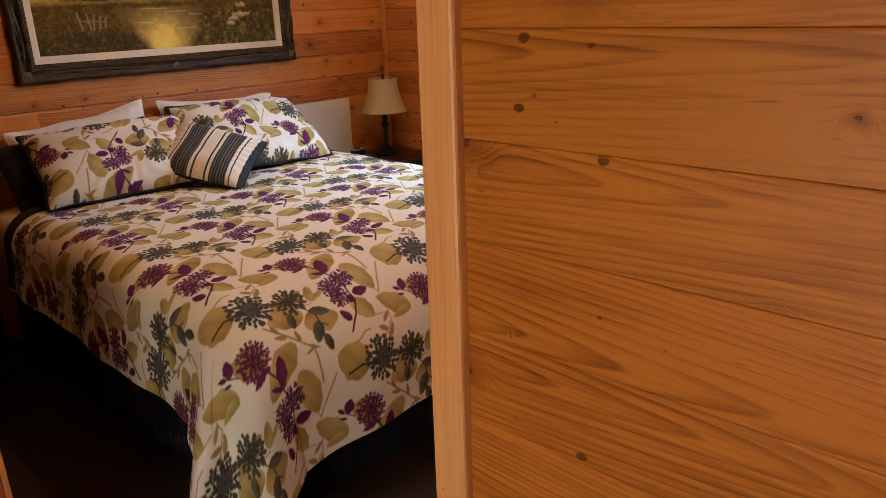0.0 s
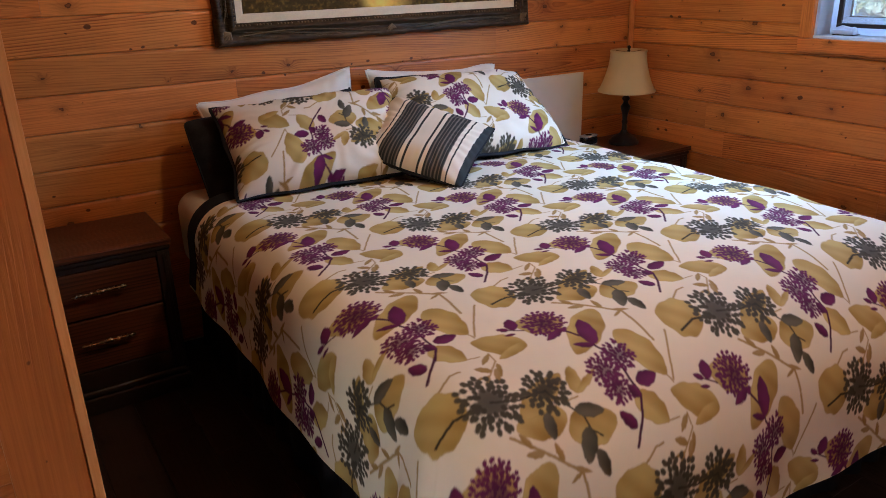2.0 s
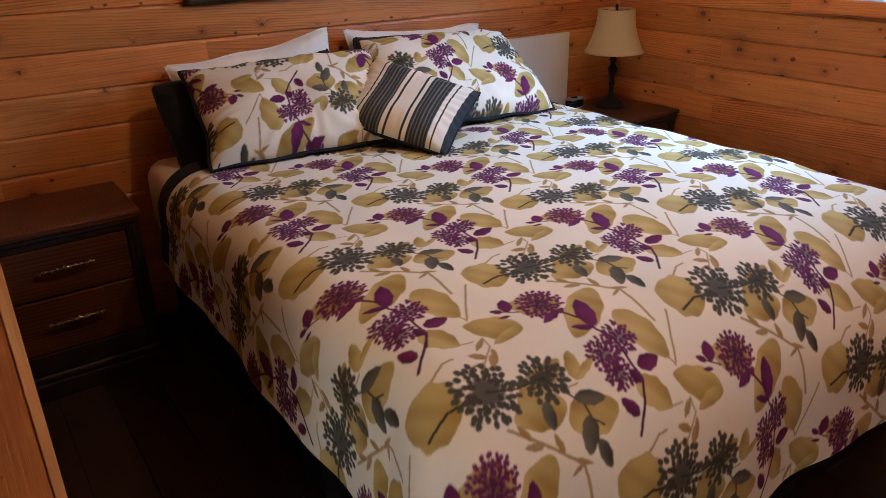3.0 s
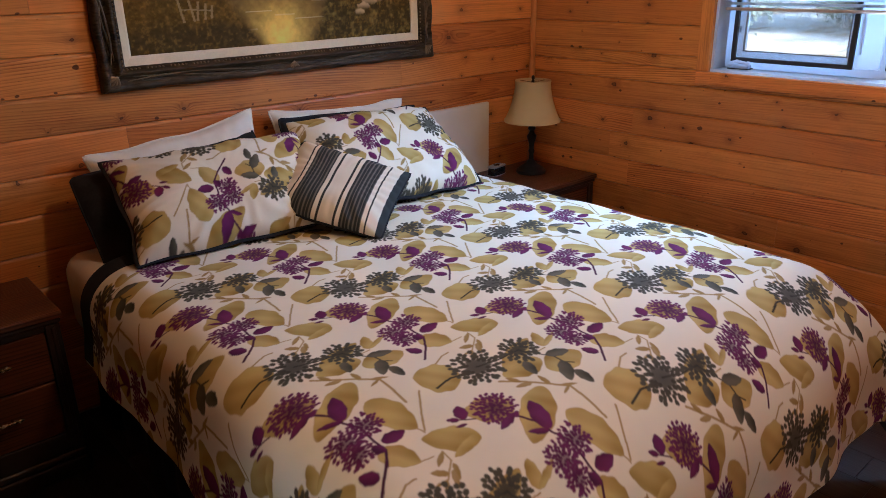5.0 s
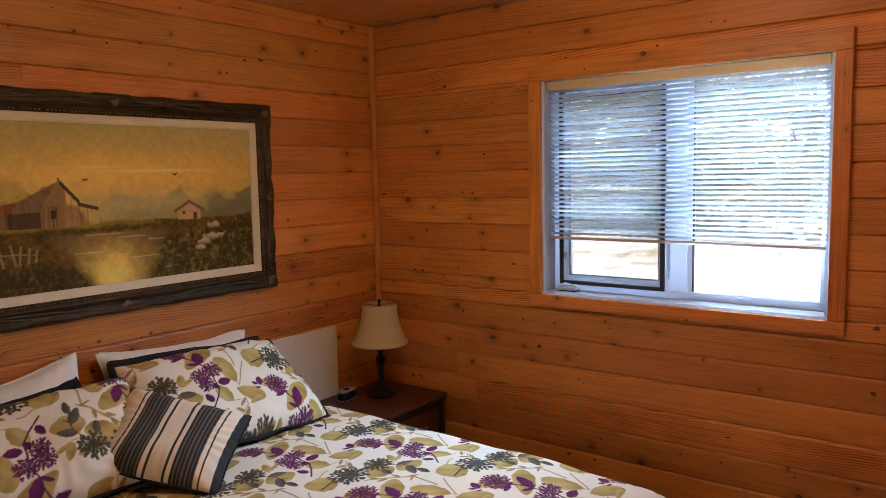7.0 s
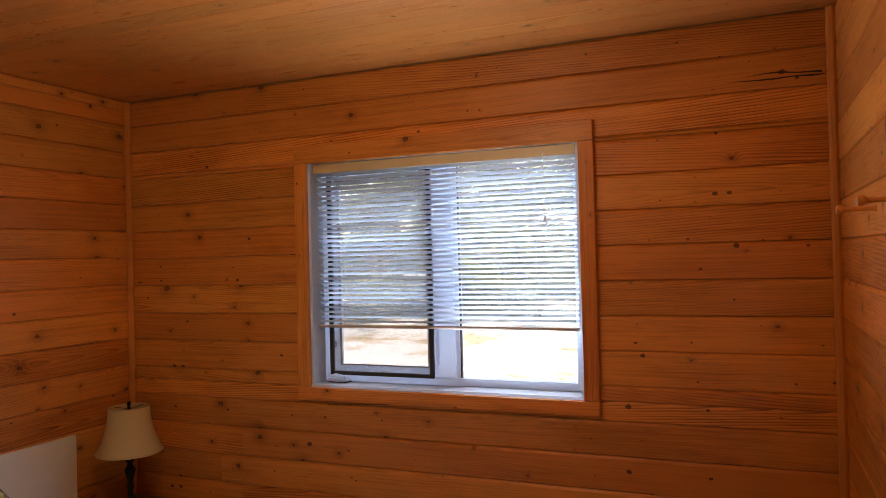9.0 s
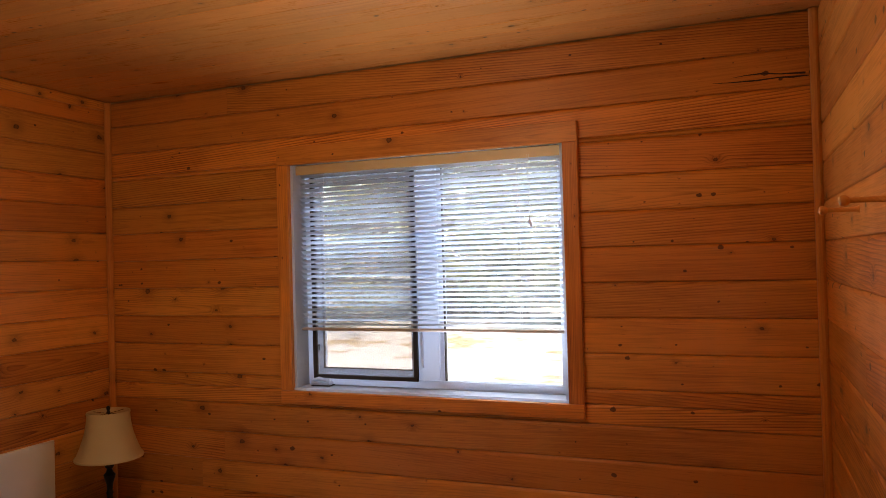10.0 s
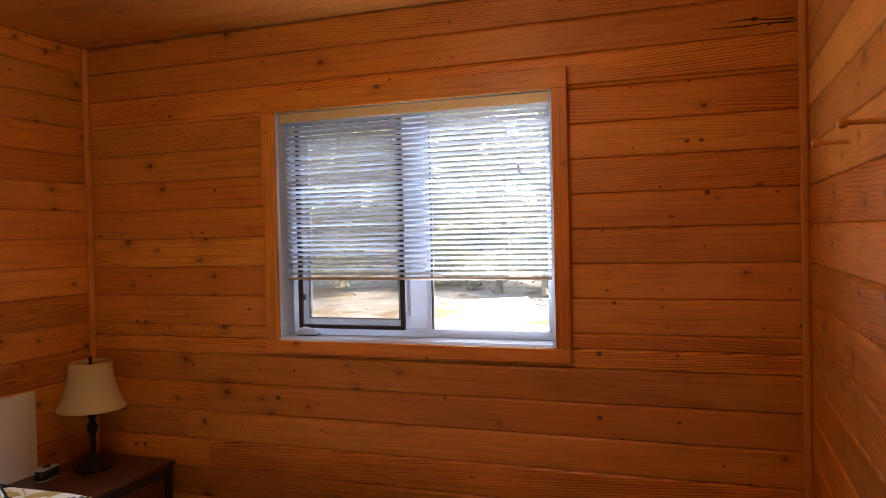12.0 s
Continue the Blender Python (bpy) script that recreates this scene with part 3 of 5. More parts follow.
def plank_mesh(length, low, high, thick=0.018, v=0.0028, gap=0.0006):
    """A tongued board: length along x, height along y, face towards +z with eased long edges."""
    bm = bmesh.new()
    half = length / 2 - 0.0004
    a, b = low + gap, high - gap
    section = ((a, -thick), (a, -v), (a + v * 0.3, -v * 0.3), (a + v * 0.8, 0), (b - v * 2.0, 0), (b - v * 1.1, -v * 0.3), (b, -v), (b, -thick))
    ends = [[bm.verts.new((x, y, z)) for y, z in section] for x in (-half, half)]
    k = len(section)
    for i in range(k):
        bm.faces.new((ends[0][i], ends[0][(i + 1) % k], ends[1][(i + 1) % k], ends[1][i]))
    bm.faces.new(ends[0])
    bm.faces.new(ends[1])
    return bm


def boarding(wall, start, along, normal, length, hole=None, shift=0.0, seams=1, top=CEIL, mat=PINE, v=0.0056, gap=0.0006):
    """Horizontal boards on a wall as pieces of it. hole: (u0, u1, z0, z1)."""
    start, along, normal = Vector(start), Vector(along), Vector(normal)
    up = Vector((0, 0, 1))
    z = JOINT + shift
    while z < top - 0.004:
        lo, hi = max(z, 0.002), min(z + PITCH, top - 0.002)
        spans = [(0.0, length)]
        if hole and lo < hole[3] and hi > hole[2]:
            if lo < hole[2] - 0.02 or hi > hole[3] + 0.02:
                # the board is notched round the opening: its whole part and the two cheeks
                whole = (lo, hole[2]) if lo < hole[2] - 0.02 else (hole[3], hi)
                rest = (hole[2], hi) if lo < hole[2] - 0.02 else (lo, hole[3])
                jobs = [((0.0, length), whole), ((0.0, hole[0]), rest), ((hole[1], length), rest)]
            else:
                jobs = [((0.0, hole[0]), (lo, hi)), ((hole[1], length), (lo, hi))]
        else:
            cuts = sorted(rand.uniform(0.15, 0.85) * length for _ in range(rand.choice((0, 1, seams))))
            edges = [0.0] + [c for i, c in enumerate(cuts) if i == 0 or c - cuts[i - 1] > 0.4] + [length]
            jobs = [((a, b), (lo, hi)) for a, b in zip(edges, edges[1:])]
        for (u0, u1), (za, zb) in jobs:
            if zb - za < 0.008 or u1 - u0 < 0.01:
                continue
            mid = (za + zb) / 2
            bm = plank_mesh(u1 - u0, za - mid, zb - mid, 0.018, v, gap)
            m = frame_of(start + along * ((u0 + u1) / 2) + up * mid, along, up, normal)
            part("board", bm, mat, wall, "", m)
        z += PITCH


floor = structure("floor", box(WEST - 0.1, 0.15, HALL_S - 0.1, 0.15, -0.12, -0.010), DARK_WOOD, "dark brown wood-look plank floor in dim light", "floor")

# ceiling: boards parallel to the window wall, all in one mesh
bm = bmesh.new()
x = 0.0
while x > WEST:
    y = 0.0
    while y > HALL_S:
        run = rand.uniform(2.2, 4.2)
        y2 = max(y - run, HALL_S)
        x2 = max(x - 0.105, WEST)
        zc = CEIL
        rows = [[bm.verts.new((px, py, pz)) for px, pz in ((x - 0.0006, zc + 0.02), (x - 0.0006, zc + 0.0015), (x - 0.002, zc), (x2 + 0.002, zc), (x2 + 0.0006, zc + 0.0015), (x2 + 0.0006, zc + 0.02))] for py in (y - 0.0005, y2 + 0.0005)]
        for i in range(6):
            bm.faces.new((rows[0][i], rows[0][(i + 1) % 6], rows[1][(i + 1) % 6], rows[1][i]))
        bm.faces.new(rows[0])
        bm.faces.new(rows[1])
        y = y2
    x -= 0.105
structure("ceiling", bm, PINE_CEILING, "ceiling of varnished knotty pine boards", "ceiling")
structure("roof_deck", box(WEST - 0.15, 0.18, HALL_S - 0.15, 0.15, CEIL + 0.022, CEIL + 0.15), PLASTER, "plain deck above the boarded ceiling", "roof")

B = 0.019
wall_north = structure("wall_north", box(WEST - 0.1, 0.14, B, 0.14, -0.1, CEIL + 0.02), PLASTER, "wall of horizontal varnished knotty pine boards behind the bed", "wall")
bm = bmesh.new()
box(B, 0.14, -2.216 - 1.1, WIN_Y0, -0.1, CEIL + 0.02, bm=bm)
box(B, 0.14, WIN_Y1, B, -0.1, CEIL + 0.02, bm=bm)
box(B, 0.14, WIN_Y0, WIN_Y1, -0.1, WIN_Z0, bm=bm)
box(B, 0.14, WIN_Y0, WIN_Y1, WIN_Z1, CEIL + 0.02, bm=bm)
wall_east = structure("wall_east", bm, PLASTER, "wall of horizontal varnished knotty pine boards round the window", "wall")
wall_south = structure("wall_south", box(HALL_E + 0.02, 0.0, SOUTH - 0.09, SOUTH - B, -0.1, CEIL + 0.02), PLASTER, "pine-boarded bedroom wall with wooden pegs", "wall")
wall_hall = structure("wall_hall", box(HALL_E + B, HALL_E + 0.09, HALL_S, SOUTH - 0.095, -0.1, CEIL + 0.02), PLASTER, "hall wall of wide varnished pine boards", "wall")
PART_Y, PART_X = -1.87, -3.005
wall_partition = structure("wall_partition", box(WEST, PART_X - 0.03, PART_Y + B, PART_Y + 0.11, -0.1, CEIL + 0.02), PLASTER, "short pine-boarded partition with a corner board", "wall")
# west wall, out of view, left open where the added fill lamp stands
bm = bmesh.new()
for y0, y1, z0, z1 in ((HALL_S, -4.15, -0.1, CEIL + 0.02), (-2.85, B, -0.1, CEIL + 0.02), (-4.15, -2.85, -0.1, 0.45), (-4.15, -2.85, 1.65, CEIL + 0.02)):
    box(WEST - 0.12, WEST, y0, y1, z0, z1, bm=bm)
structure("wall_west", bm, PLASTER, "plain unseen wall across the hall with an added window", "wall")
structure("wall_hall_end", box(WEST - 0.12, HALL_E + 0.1, HALL_S - 0.12, HALL_S, -0.1, CEIL + 0.02), PLASTER, "plain wall closing the hall", "wall")

structure("wall_back_room_south", box(HALL_E + 0.1, 0.14, HALL_S - 0.12, HALL_S, -0.1, CEIL + 0.02), PLASTER, "plain wall closing the house behind the bedroom", "wall")
structure("wall_back_room_east", box(B, 0.14, HALL_S, -2.216 - 1.102, -0.1, CEIL + 0.02), PLASTER, "plain outer wall behind the bedroom", "wall")

# trim: corner strips, ceiling strip, door posts
structure("trim_corner_north_east", tube([(-0.012, -0.012, 0.003), (-0.012, -0.012, 1.2), (-0.012, -0.012, CEIL - 0.003)], 0.016, 10), PINE_UPRIGHT, "slim rounded pine strip in the wall corner", "trim")
structure("trim_corner_south_east", tube([(-0.012, SOUTH + 0.012, 0.003), (-0.012, SOUTH + 0.012, 1.2), (-0.012, SOUTH + 0.012, CEIL - 0.003)], 0.016, 10), PINE_UPRIGHT, "slim rounded pine strip in the wall corner", "trim")
structure("trim_ceiling", box(WEST + 0.01, -0.03, -0.016, -0.001, CEIL - 0.045, CEIL - 0.002, 0.004), PINE, "flat pine strip under the ceiling", "trim")
post = link("trim_door_post", box(-1.2, 1.2, -0.030, 0.030, -0.05, 0.0, 0.005), PINE_PALE, None, frame_of((HALL_E - 0.015, -3.003, 1.218), (0, 0, 1), (0, -1, 0), (-1, 0, 0)))
tagged(post, "pale planed pine post at the wall end", "trim", kind="structure")
post2 = link("trim_post_filler", box(-1.2, 1.2, -0.045, 0.045, -0.05, 0.0, 0.003), PINE_TRIM, None, frame_of((HALL_E + 0.080, -2.978, 1.218), (0, 0, 1), (1, 0, 0), (0, 1, 0)))
tagged(post2, "pine board on the end of the wall", "trim", kind="structure")
corner = link("trim_corner_board", box(-1.2, 1.2, -0.045, 0.045, -0.019, 0.0, 0.003), PINE_TRIM, None, frame_of((PART_X - 0.060, PART_Y - 0.0195, 1.215), (0, 0, 1), (1, 0, 0), (0, -1, 0)))
tagged(corner, "vertical pine corner board on the partition", "trim", kind="structure")
# end face of the partition; its pale wood stands in for window light
edge = link("trim_corner_edge", box(-1.2, 1.2, -0.007, 0.007, -0.15, 0.0, 0.002), PINE_PALE, None, frame_of((PART_X - 0.0075, PART_Y - 0.016, 1.215), (0, 0, 1), (1, 0, 0), (0, -1, 0)))
tagged(edge, "edge strip of the partition, paled for the window light on it", "trim", kind="structure")

# window casing
CAS = 0.058
for nm, (y0, y1, z0, z1) in (("trim_window_top", (WIN_Y0 - CAS, WIN_Y1 + CAS, WIN_Z1 - 0.011, WIN_Z1 + 0.066)), ("trim_window_bottom", (WIN_Y0 - CAS, WIN_Y1 + CAS, WIN_Z0 - 0.055, WIN_Z0 - 0.001)),
                             ("trim_window_north", (WIN_Y1 + 0.001, WIN_Y1 + CAS, WIN_Z0, WIN_Z1 - 0.0115)), ("trim_window_south", (WIN_Y0 - CAS, WIN_Y0 - 0.001, WIN_Z0, WIN_Z1 - 0.0115))):
    wide = y1 - y0 > z1 - z0
    ln, wd = (y1 - y0, z1 - z0) if wide else (z1 - z0, y1 - y0)
    m = frame_of((-0.0260, (y0 + y1) / 2, (z0 + z1) / 2), *(((0, 1, 0), (0, 0, -1), (-1, 0, 0)) if wide else ((0, 0, 1), (0, 1, 0), (-1, 0, 0))))
    ob = link(nm, box(-ln / 2, ln / 2, -wd / 2, wd / 2, -0.0250, 0.0, 0.003), PINE, None, m)
    tagged(ob, "flat varnished pine window casing", "trim", kind="structure")

# ---- the window ----
win = empty("window_1", pose(0.0, 0.0, 0.0), "white vinyl window with a crank-out sash, dark insect screen and a fixed pane", "window", kind="structure")
RX0, RX1 = -0.006, 0.135
part("reveal", box(RX0, RX1, WIN_Y0, WIN_Y0 + 0.012, WIN_Z0 + 0.012, WIN_Z1 - 0.012), VINYL, win)
part("reveal", box(RX0, RX1, WIN_Y1 - 0.012, WIN_Y1, WIN_Z0 + 0.012, WIN_Z1 - 0.012), VINYL, win)
part("reveal", box(0.0005, RX1, WIN_Y0, WIN_Y1, WIN_Z1 - 0.012, WIN_Z1), VINYL, win)
part("window_sill", box(-0.012, RX1, WIN_Y0, WIN_Y1, WIN_Z0, WIN_Z0 + 0.012, 0.002), VINYL, win, "glossy white window sill")


def ring_frame(y0, y1, z0, z1, w, x0, x1, bevel=0.002):
    """A rectangular frame round an opening, in the window's plane."""
    bm = bmesh.new()
    box(x0, x1, y0, y1, z0, z0 + w, bevel, bm)
    box(x0, x1, y0, y1, z1 - w, z1, bevel, bm)
    box(x0 + 0.0005, x1 - 0.0005, y0, y0 + w, z0 + w - 0.001, z1 - w + 0.001, 0, bm)
    box(x0 + 0.0005, x1 - 0.0005, y1 - w, y1, z0 + w - 0.001, z1 - w + 0.001, 0, bm)
    return bm


FY0, FY1, FZ0, FZ1 = WIN_Y0 + 0.013, WIN_Y1 - 0.013, WIN_Z0 + 0.013, WIN_Z1 - 0.013
MUL = -1.62
frm = part("window_frame", ring_frame(FY0, FY1, FZ0, FZ1, 0.032, 0.088, 0.134), VINYL, win)
part("mullion", box(0.086, 0.1335, MUL - 0.045, MUL + 0.045, FZ0 + 0.032, FZ1 - 0.032, 0.004), VINYL, win)
part("sash_frame", ring_frame(MUL + 0.047, FY1 - 0.034, FZ0 + 0.034, FZ1 - 0.034, 0.036, 0.100, 0.132), VINYL, win, "white crank-out sash")
part("fixed_frame", ring_frame(FY0 + 0.001, MUL - 0.046, FZ0 + 0.001, FZ1 - 0.001, 0.018, 0.092, 0.1315), VINYL, win)
part("pane", box(0.114, 0.118, MUL + 0.075, FY1 - 0.062, FZ0 + 0.062, FZ1 - 0.062), GLASS, win)
part("pane", box(0.114, 0.118, FY0 + 0.012, MUL - 0.058, FZ0 + 0.012, FZ1 - 0.012), GLASS, win)
for ob in win.children:
    if ob.name.startswith("pane"):
        ob.visible_shadow = False
part("gasket", ring_frame(FY0 + 0.019, MUL - 0.064, FZ0 + 0.019, FZ1 - 0.019, 0.004, 0.096, 0.112, 0), SCREEN_FRAME, win, "thin black glazing gasket")
part("gasket", ring_frame(MUL + 0.081, FY1 - 0.068, FZ0 + 0.069, FZ1 - 0.069, 0.004, 0.1, 0.112, 0), SCREEN_FRAME, win, "thin black glazing gasket")
scr = part("screen_frame", ring_frame(MUL + 0.050, FY1 - 0.030, FZ0 + 0.028, FZ1 - 0.030, 0.017, 0.076, 0.090), SCREEN_FRAME, win, "dark metal insect screen frame")
part("screen_mesh", box(0.0825, 0.0829, MUL + 0.066, FY1 - 0.046, FZ0 + 0.044, FZ1 - 0.046), MESH, win, "fine grey insect mesh")
part("screen_pull", ring_frame(FY1 - 0.064, FY1 - 0.052, 1.262, 1.288, 0.003, 0.07, 0.078, 0), SCREEN_FRAME, win)
crank = part("crank_body", box(0.045, 0.086, -1.168, -1.075, FZ0 + 0.002, FZ0 + 0.018, 0.005), VINYL, win, "white folding window crank")
bm = bmesh.new()
tube([(0.05, -1.085, FZ0 + 0.022), (0.044, -1.12, FZ0 + 0.032), (0.040, -1.168, FZ0 + 0.026)], [0.006, 0.008, 0.006], 8, bm)
bmesh.ops.create_uvsphere(bm, u_segments=10, v_segments=6, radius=0.010, matrix=pose(0.040, -1.172, FZ0 + 0.026))
part("crank_handle", bm, VINYL, crank, "", None, True)
part("crank_base", box(0.040, 0.088, -1.172, -1.082, FZ0 - 0.0005, FZ0 + 0.003), SCREEN_FRAME, crank)
lock = part("sash_lock", tube([(0.080, MUL + 0.030, 1.20), (0.070, MUL + 0.026, 1.25), (0.070, MUL + 0.026, 1.32), (0.080, MUL + 0.030, 1.36)], [0.006, 0.008, 0.007, 0.005], 8), VINYL, win, "white sash lock lever")

# unseen window, added only to house the warm fill lamp
win2 = empty("window_2", pose(0.0, 0.0, 0.0), "unseen white window added for the hall fill lamp", "window", kind="structure")
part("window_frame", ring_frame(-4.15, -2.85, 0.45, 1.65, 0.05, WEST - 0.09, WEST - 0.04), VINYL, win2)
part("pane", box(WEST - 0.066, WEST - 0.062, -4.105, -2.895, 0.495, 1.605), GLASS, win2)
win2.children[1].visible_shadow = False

# ---- the blind ----
blind = empty("window_blind", pose(0.042, 0, 0), "white vinyl mini blind lowered three quarters, slats open", "blind")
BY0, BY1 = WIN_Y0 + 0.018, WIN_Y1 - 0.018
part("headrail", box(-0.024, 0.018, BY0, BY1, 2.030, 2.061, 0.003), CREAM_RAIL, blind, "cream headrail of the blind")
part("valance", box(-0.032, -0.026, BY0 - 0.002, BY1 + 0.002, 2.022, 2.0615, 0.002), CREAM_RAIL, blind)
part("bottom_rail", box(-0.013, 0.013, BY0, BY1, 1.352, 1.364, 0.004), RAIL_TAUPE, blind, "taupe bottom rail")
bm = bmesh.new()
rows = []
for k in range(6):
    a = k / 5 - 0.5
    rows.append([bm.verts.new((a * 0.025, y, 0.0022 * (1 - 4 * a * a) - a * 0.006)) for y in (BY0 + 0.002, BY1 - 0.002)])
for a, b in zip(rows, rows[1:]):
    bm.faces.new((a[0], a[1], b[1], b[0]))
bmesh.ops.solidify(bm, geom=bm.faces[:], thickness=0.0004)
first = part("slat", bm, SLAT, blind, "", pose(0, 0, 1.379, 0, 15, 0), True)
for k in range(1, 32):
    ob = new("slat", first.data)
    ob.parent = blind
    ob.matrix_basis = pose(0, 0, 1.379 + 0.0206 * k, 0, 15 + rand.uniform(-1.5, 1.5), rand.uniform(-0.08, 0.08))
for y in (BY1 - 0.125, BY0 + 0.17, (BY0 + BY1) / 2 + 0.02):
    part("ladder_cord", tube([(-0.0135, y, 1.36), (-0.0135, y, 2.03)], 0.0007, 5), CORD, blind)
    part("ladder_cord", tube([(0.0135, y, 1.36), (0.0135, y, 2.03)], 0.0007, 5), CORD, blind)
for dy, z in ((0.0, 1.775), (0.006, 1.79)):
    c = part("lift_cord", tube([(-0.035, -2.085 + dy, z), (-0.035, -2.082 + dy, 2.035)], 0.0008, 5), CORD, blind)
    part("tassel", lathe([(0.0015, 0.0), (0.0055, 0.001), (0.0050, 0.010), (0.0018, 0.026)], 10, closed=False), SLAT, c, "", pose(-0.035, -2.085 + dy, z - 0.022), True)

# ---- a long bark pocket in one of the boards by the corner ----
for runs in (((-2.742, 2.226), (-2.80, 2.223), (-2.886, 2.221), (-2.95, 2.224), (-2.999, 2.221), (-3.045, 2.221)), ((-2.806, 2.238), (-2.85, 2.242), (-2.905, 2.243), (-2.96, 2.235), (-3.035, 2.231))):
    part("bark_pocket", tube([(0.0006, y, z) for y, z in runs], [0.0008, 0.0018, 0.0030, 0.0022, 0.0038, 0.0014][:len(runs)], 6), BARK_DARK, wall_east, "dark bark pocket in the wood")

# ---- wooden pegs on the wall ----
def wall_peg(x, z):
    bm = lathe([(0.011, -0.002), (0.0065, 0.004), (0.0055, 0.040), (0.0055, 0.066), (0.0095, 0.070), (0.0115, 0.076), (0.0095, 0.083), (0.004, 0.0855)], 16)
    return tagged(link("wall_peg", bm, PINE_PALE, None, frame_of((x, SOUTH, z), (1, 0, 0), (0, 0, -1), (0, 1, 0)), True), "turned wooden peg on the pine wall", "peg", "pegs on the wall")


wall_peg(-1.12, 1.735)
wall_peg(-0.75, 1.735)

# ---- the bed ----
BX0, BX1, BED_FOOT, TOP = -2.37, -0.87, -1.99, 0.655
bed = empty("bed", pose(-1.62, -1.08, 0), "queen bed with a dark skirt and cream fitted sheet", "bed")
MB = pose(1.62, 1.08, 0)
part("mattress", box(BX0 - 0.03, BX1 + 0.03, BED_FOOT - 0.01, -0.055, 0.36, 0.600, 0.09, segments=6), WHITE_COTTON, bed, "", MB, True)
part("fitted_sheet", box(BX0 - 0.096, BX1 + 0.07, -0.45, -0.050, 0.362, 0.655, 0.07, segments=6), CREAM_SHEET, bed, "cream fitted sheet over the mattress head", MB, True)
part("box_spring", box(BX0 - 0.04, BX1 + 0.04, BED_FOOT - 0.01, -0.06, 0.16, 0.358, 0.02), SKIRT_CLOTH, bed, "", MB)
for x in (BX0 + 0.05, BX1 - 0.05):
    for y in (BED_FOOT + 0.06, -0.14):
        part("leg", lathe([(0.022, 0.0), (0.026, 0.01), (0.03, 0.165)], 16), DARK_WOOD, bed, "", MB @ pose(x, y, 0), True)


def skirt_panel(a, b, out):
    """A pleated hanging cloth from a to b."""
    a, b, out = Vector(a), Vector(b), Vector(out)
    n = max(8, int((b - a).length / 0.012))
    pts = np.zeros((5, n + 1, 3))
    for i in range(n + 1):
        for j in range(5):
            s = j / 4
            p = a.lerp(b, i / n) + out * (0.004 + s * 0.012 * (1 + math.sin(i * 0.55 + math.sin(i * 0.11) * 2)))
            pts[j, i] = (p.x, p.y, 0.355 - s * 0.347)
    back = pts - np.array(out) * 0.003
    return np.concatenate((pts, back[::-1], pts[:1]), 0)


for a, b, out in (((BX0 - 0.042, -0.06, 0), (BX0 - 0.042, BED_FOOT - 0.01, 0), (-1, 0, 0)), ((BX0 - 0.04, BED_FOOT - 0.012, 0), (BX1 + 0.04, BED_FOOT - 0.012, 0), (0, -1, 0)), ((BX1 + 0.042, BED_FOOT - 0.01, 0), (BX1 + 0.042, -0.06, 0), (1, 0, 0))):
    sheet_part("bed_skirt", grid_mesh("bed_skirt", skirt_panel(a, b, out)), SKIRT_CLOTH, bed, "black pleated bed skirt", MB)

# ---- the quilt: lies on the mattress and hangs over three sides ----
HANG, FOOT_HANG, ROLL, FOOT_ROLL, BYF = 0.335, 0.565, 0.115, 0.29, -1.83


def smooth_noise(x, y, seed):
    r = np.random.default_rng(seed)
    out = np.zeros_like(x)
    for k in range(7):
        a, f, p = r.uniform(0, 6.283), r.uniform(2.0, 7.5), r.uniform(0, 6.283)
        out += np.sin((x * math.cos(a) + y * math.sin(a)) * f + p) / (1 + 0.25 * f)
    return out / 2.2


def drape(cx, cy, inset=0.0):
    """Where a place of the cloth (metres, level with the bed) comes to lie."""
    px, py = np.clip(cx, BX0, BX1), np.maximum(cy, BYF)
    dx, dy = cx - px, cy - py
    flat = np.maximum(np.hypot(dx, dy), 1e-6)
    ux, uy = dx / flat, dy / flat
    slant = uy ** 2
    roll = ROLL + (FOOT_ROLL - ROLL) * slant
    d = (np.abs(dx) ** 1.8 + np.abs(dy) ** 1.8) ** (1 / 1.8)
    bend = 1.42
    ang = np.clip(d / roll, 0, bend)
    out = roll * np.sin(ang) + np.clip(d - roll * bend, 0, 9) * math.cos(bend)
    drop = roll * (1 - np.cos(ang)) + np.clip(d - roll * bend, 0, 9) * math.sin(bend)
    run = np.where(np.abs(dy) > np.abs(dx), cx, cy)
    wave = np.clip(d / 0.35, 0, 1.3) ** 1.5 * (0.007 * np.sin(run * 9.0 + 0.7) + 0.004 * np.sin(run * 21.0 + 2.0))
    out = out + wave + np.clip(d / 0.3, 0, 1) * 0.008
    # the spare cloth of the corners stands out in soft folds
    corner = np.clip(2 * np.abs(ux * uy), 0, 1)
    theta = np.arctan2(np.abs(dy), np.abs(dx) + 1e-9)
    out = out + np.clip(d - 0.16, 0, 1) * corner * (0.24 + 0.13 * np.sin(theta * 11.0 + 0.6) * corner)
    puff = 0.012 * smooth_noise(cx, cy, 3) + 0.005 * smooth_noise(cx * 3.1, cy * 3.1, 4) + 0.0035 * smooth_noise(cx * 8.0, cy * 5.0, 12)
    dome = (0.036 + 0.012 * np.clip(1 - ((px - BX0 - 0.75) / 0.80) ** 2, 0, 1)) * (0.25 + 0.75 * np.clip((cy + 2.0) / 0.5, 0, 1))
    nx, nz = np.sin(ang), np.cos(ang)
    lift = (puff + dome) * np.clip(1 - d / 0.30, 0.20, 1) - inset
    return np.stack((px + ux * (out + lift * nx), py + uy * (out + lift * nx), TOP - drop + lift * nz), -1)


quilt = empty("quilt", pose(-1.62, -1.08, 0.65), "white quilt printed with olive leaves and plum and black flower heads", "quilt")
